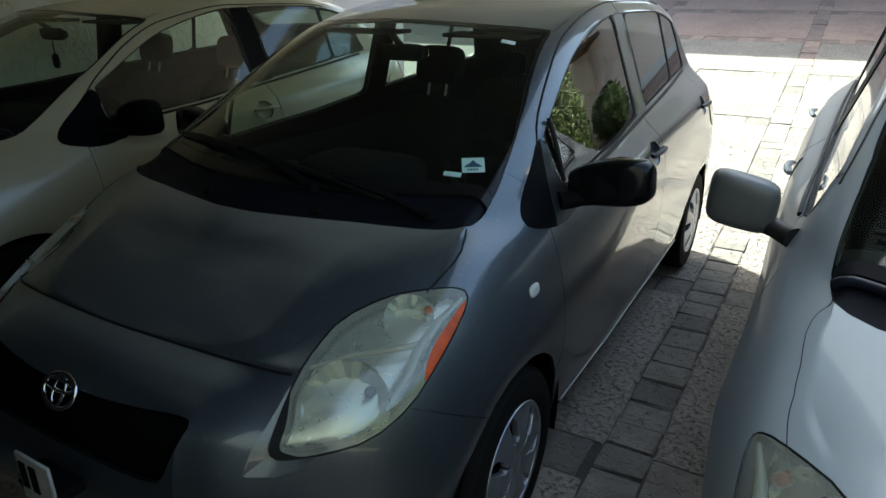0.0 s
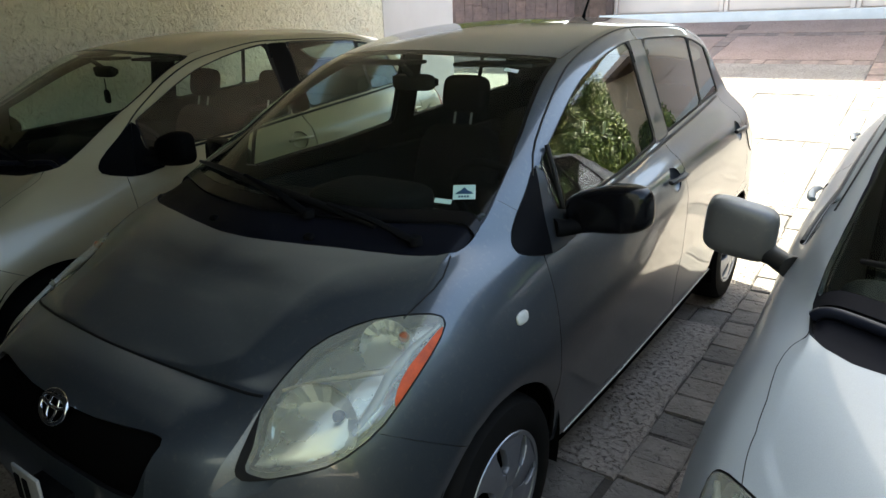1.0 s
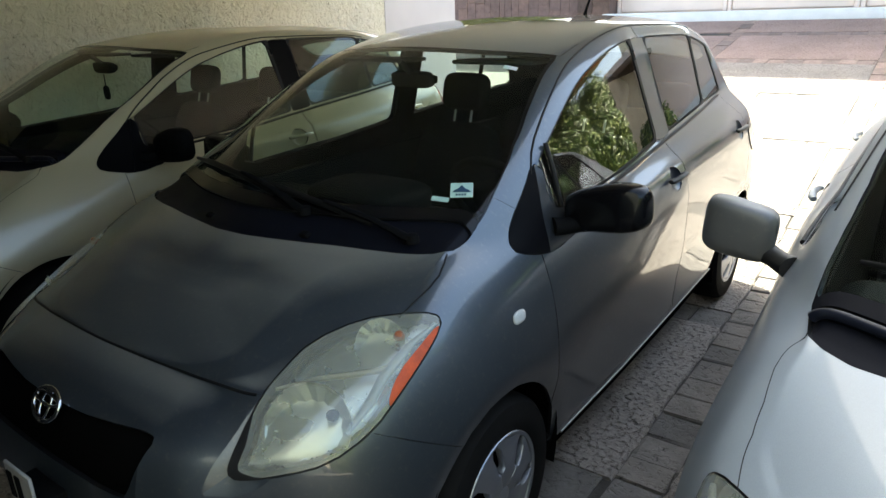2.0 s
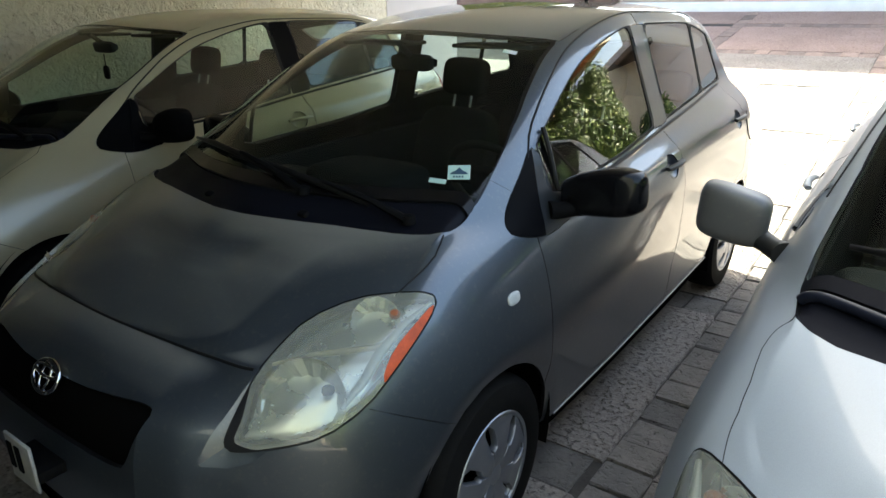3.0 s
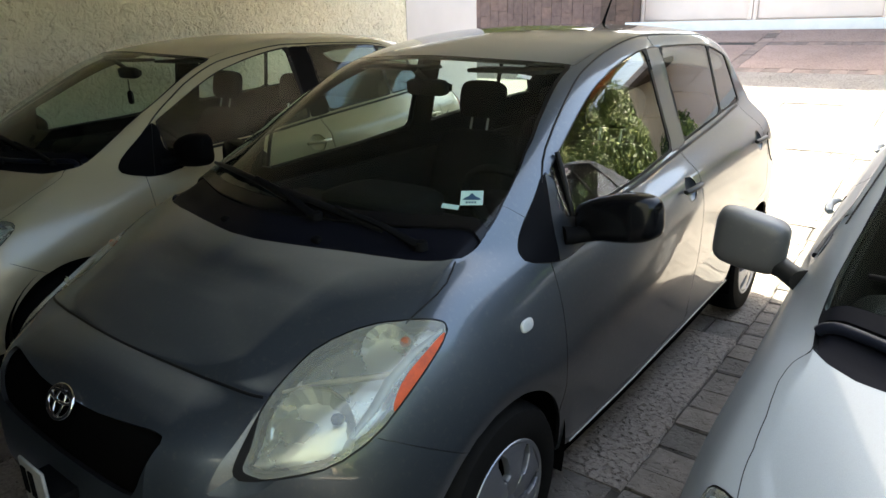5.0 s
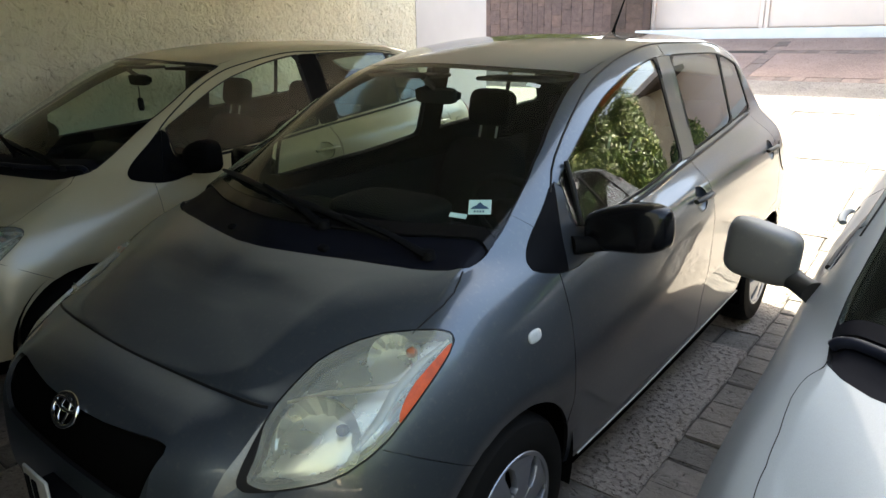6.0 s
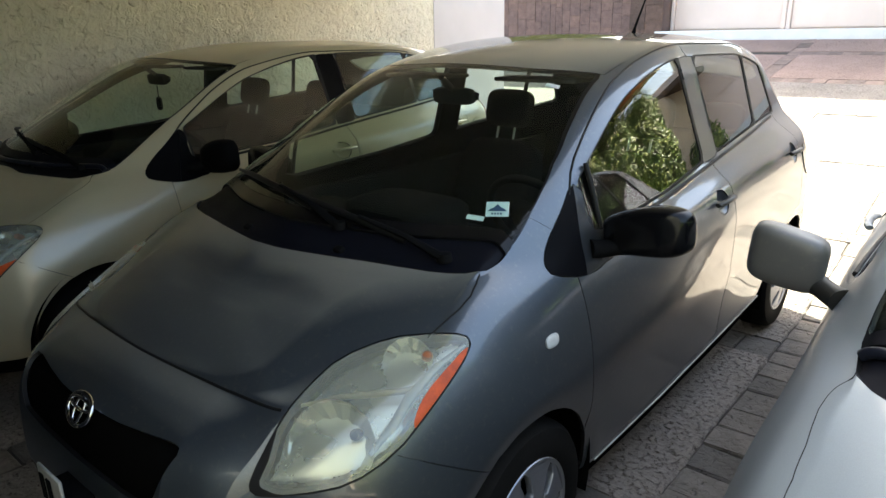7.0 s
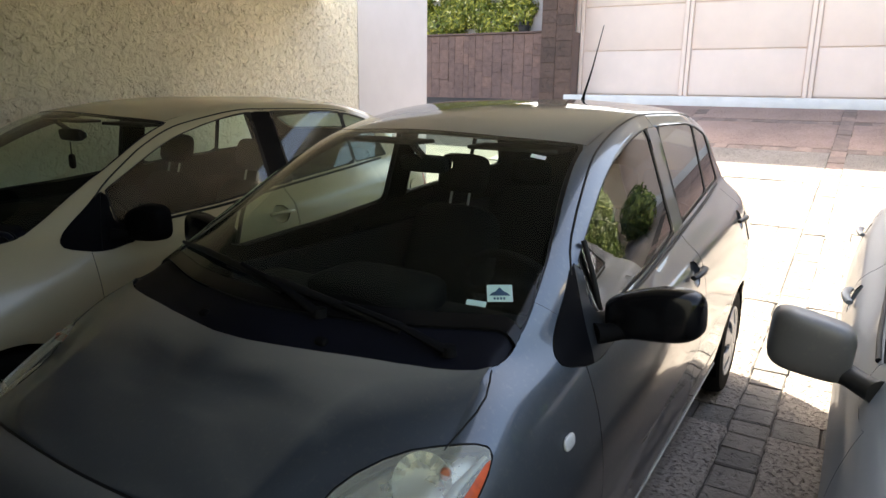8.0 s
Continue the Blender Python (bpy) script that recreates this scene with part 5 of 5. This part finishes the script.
part("core", box(-9.0, -3.80, 11.72, 12.05, 0.0, 2.66), BROWN_MORTAR, planter)
part("pillar_core", box(-4.45, -3.80, 11.62, 11.715, 0.0, 4.6), BROWN_MORTAR, planter)
def wall_tile(x0, x1, z0, z1, front, stone):
    part("tile", box(x0 + 0.002, x1 - 0.002, front - 0.022 - rng.uniform(0, 0.014), front - 0.002, z0 + 0.002, z1 - 0.002, 0.005, 1), stone, planter, smooth=False)


# upright tiles in staggered columns, broader ones on the pillar
for x_from, x_to, front, top, stone, broad, tall in ((-9.0, -4.46, 11.72, 2.66, BROWN_STONE, (0.13, 0.26), (0.20, 0.42)), (-4.455, -3.80, 11.62, 4.6, PILLAR_STONE, (0.2, 0.34), (0.18, 0.3))):
    x = x_from
    while x < x_to - 0.001:
        w = rng.uniform(*broad)
        if x_to - x - w < broad[0]:
            w = x_to - x
        z = 1.0 - rng.uniform(0.0, 0.2)
        while z < top - 0.001:
            h = rng.uniform(*tall)
            if top - z - h < 0.1:
                h = top - z
            wall_tile(x, x + w, z, z + h, front, stone)
            z += h
        x += w
part("coping", box(-9.0, -4.48, 11.66, 12.06, 2.665, 2.70, 0.008), BROWN_MORTAR, planter)

# ---- plants ----
def leaves(count, place, size, spread, seed, lean=0.5):
    """Many small folded leaves; place gives a point and the way it faces."""
    rnd = random.Random(seed)
    verts, faces = [], []
    for _ in range(count):
        p, out = place(rnd)
        n = (out + Vector((rnd.uniform(-1, 1), rnd.uniform(-1, 1), rnd.uniform(-0.4, 1))) * spread).normalized()
        t = n.cross(Vector((rnd.uniform(-1, 1), rnd.uniform(-1, 1), rnd.uniform(-1, 1)))).normalized()
        b = n.cross(t)
        k = size * rnd.uniform(0.6, 1.3)
        i = len(verts)
        verts += [p - t * k, p + b * k * 0.45 + n * k * 0.15, p + t * k, p - b * k * 0.45 + n * k * 0.15]
        faces += [(i, i + 1, i + 2), (i, i + 2, i + 3)]
    me = bpy.data.meshes.new("leaves")
    me.from_pydata([tuple(v) for v in verts], [], faces)
    return me


def lump(rnd, centre, size):
    a = Vector((rnd.gauss(0, 1), rnd.gauss(0, 1), rnd.gauss(0, 1))).normalized()
    k = rnd.uniform(0.72, 1.0)
    n = 0.82 + 0.3 * noise.noise(a * 2.3 + Vector(centre))
    return Vector((centre[0] + a.x * size[0] * k * n, centre[1] + a.y * size[1] * k * n, centre[2] + a.z * size[2] * k * n)), a


def bush(name, lumps, count, size, mat, seed, label, category):
    me = leaves(count, lambda r: lump(r, *r.choice(lumps)), size, 0.8, seed)
    me.materials.append(mat)
    ob = tagged(new(name, me), label, category)
    for centre, s in lumps[:3]:
        part("stem", tube([(centre[0], centre[1], level(centre[1]) if centre[0] > 0 else centre[2] - 0.5), (centre[0] + 0.05, centre[1], centre[2] - s[2] * 0.4), (centre[0], centre[1] + 0.05, centre[2])], [0.03, 0.022, 0.012], 8), BARK, ob)
    return ob


bush("hedge", [((3.8 + 0.15 * (k % 3), -1.6 + 0.4 * k, level(-1.6 + 0.4 * k) + (0.95 if k < 15 else 1.1) + 0.07 * ((k * 7) % 4)), (0.5, 0.6, 1.15 if k < 15 else 1.3)) for k in range(27)], 150000, 0.034, LEAF, 11,
     "dense green hedge along the sunny drive", "hedge")
bush("low_plant", [((3.45 + 0.2 * k, 10.0 + 0.2 * k, level(10.0) + 0.40), (0.35, 0.35, 0.45)) for k in range(3)], 2500, 0.06, LEAF, 15, "low green leafy plant at the drive's edge", "plant")
house = empty("house", pose(0, 0, 0), "cream plastered house with a terracotta eave beside the drive", "house")
part("wall", box(4.7, 4.95, 4.0, 9.6, 0.0, 3.018), CREAM_WALL, house)
part("wall", box(4.95, 9.0, 4.0, 4.25, 0.0, 3.018), CREAM_WALL, house)
part("wall", box(4.95, 9.0, 9.35, 9.6, 0.0, 3.018), CREAM_WALL, house)
part("soffit", box(3.25, 5.2, 4.6, 8.25, 3.02, 3.16, 0.01), CREAM_WALL, house)
part("eave", box(3.30, 4.690, 6.9, 7.75, 2.985, 3.018, 0.01), TERRACOTTA, house)
lodge = empty("gate_lodge", pose(0, 0, 0), "small cream lodge with a brown eave beside the gate", "lodge")
part("wall", box(4.30, 4.55, 10.1, 11.85, 0.9, 2.95), CREAM_WALL, lodge)
part("eave", box(3.85, 4.90, 10.7, 11.9, 2.955, 3.08, 0.02), BROWN_EAVE, lodge)
tagged(part("wall_east", box(7.0, 7.25, -6.0, -1.2, 0.0, 2.2), CREAM_WALL), "cream plastered garden wall", "wall", kind="structure")
bush("flowering_shrub", [((-8.7 + 0.5 * (k % 8), 12.0 + 0.06 * (k // 8), 2.92 + 0.16 * (k % 3) + 0.6 * (k // 8)), (0.5, 0.30, 0.52)) for k in range(24)], 52000, 0.05, LEAF_LIGHT, 12,
     "yellow-green shrub growing on the planter", "shrub")

blossoms = leaves(1700, lambda r: lump(r, *r.choice([((-8.7 + 0.5 * (k % 8), 11.97 + 0.06 * (k // 8), 2.92 + 0.16 * (k % 3) + 0.6 * (k // 8)), (0.52, 0.34, 0.54)) for k in range(24)])), 0.035, 0.8, 21)
blossoms.materials.append(BLOSSOM)
tagged(new("blossoms", blossoms), "pale yellow blossoms all over the shrub", "blossom", kind="stuff")
pot = empty("plant_pot", pose(-4.95, 11.83, 2.70), "small black plastic plant pot on the planter's edge", "pot")
part("bowl", lathe([(0.0, 0.0), (0.10, 0.0), (0.125, 0.10), (0.14, 0.11), (0.13, 0.125), (0.115, 0.115), (0.09, 0.03), (0.0, 0.025)], 24), POT_BLACK, pot)
part("soil", lathe([(0.0, 0.085), (0.117, 0.08)], 24), EARTH, pot)
for k in range(3):
    part("stub", tube([(0.06 * math.cos(2 * k), 0.06 * math.sin(2 * k), 0.07), (0.09 * math.cos(2 * k), 0.09 * math.sin(2 * k), 0.2)], [0.02, 0.03], 8), POT_BLACK, pot)
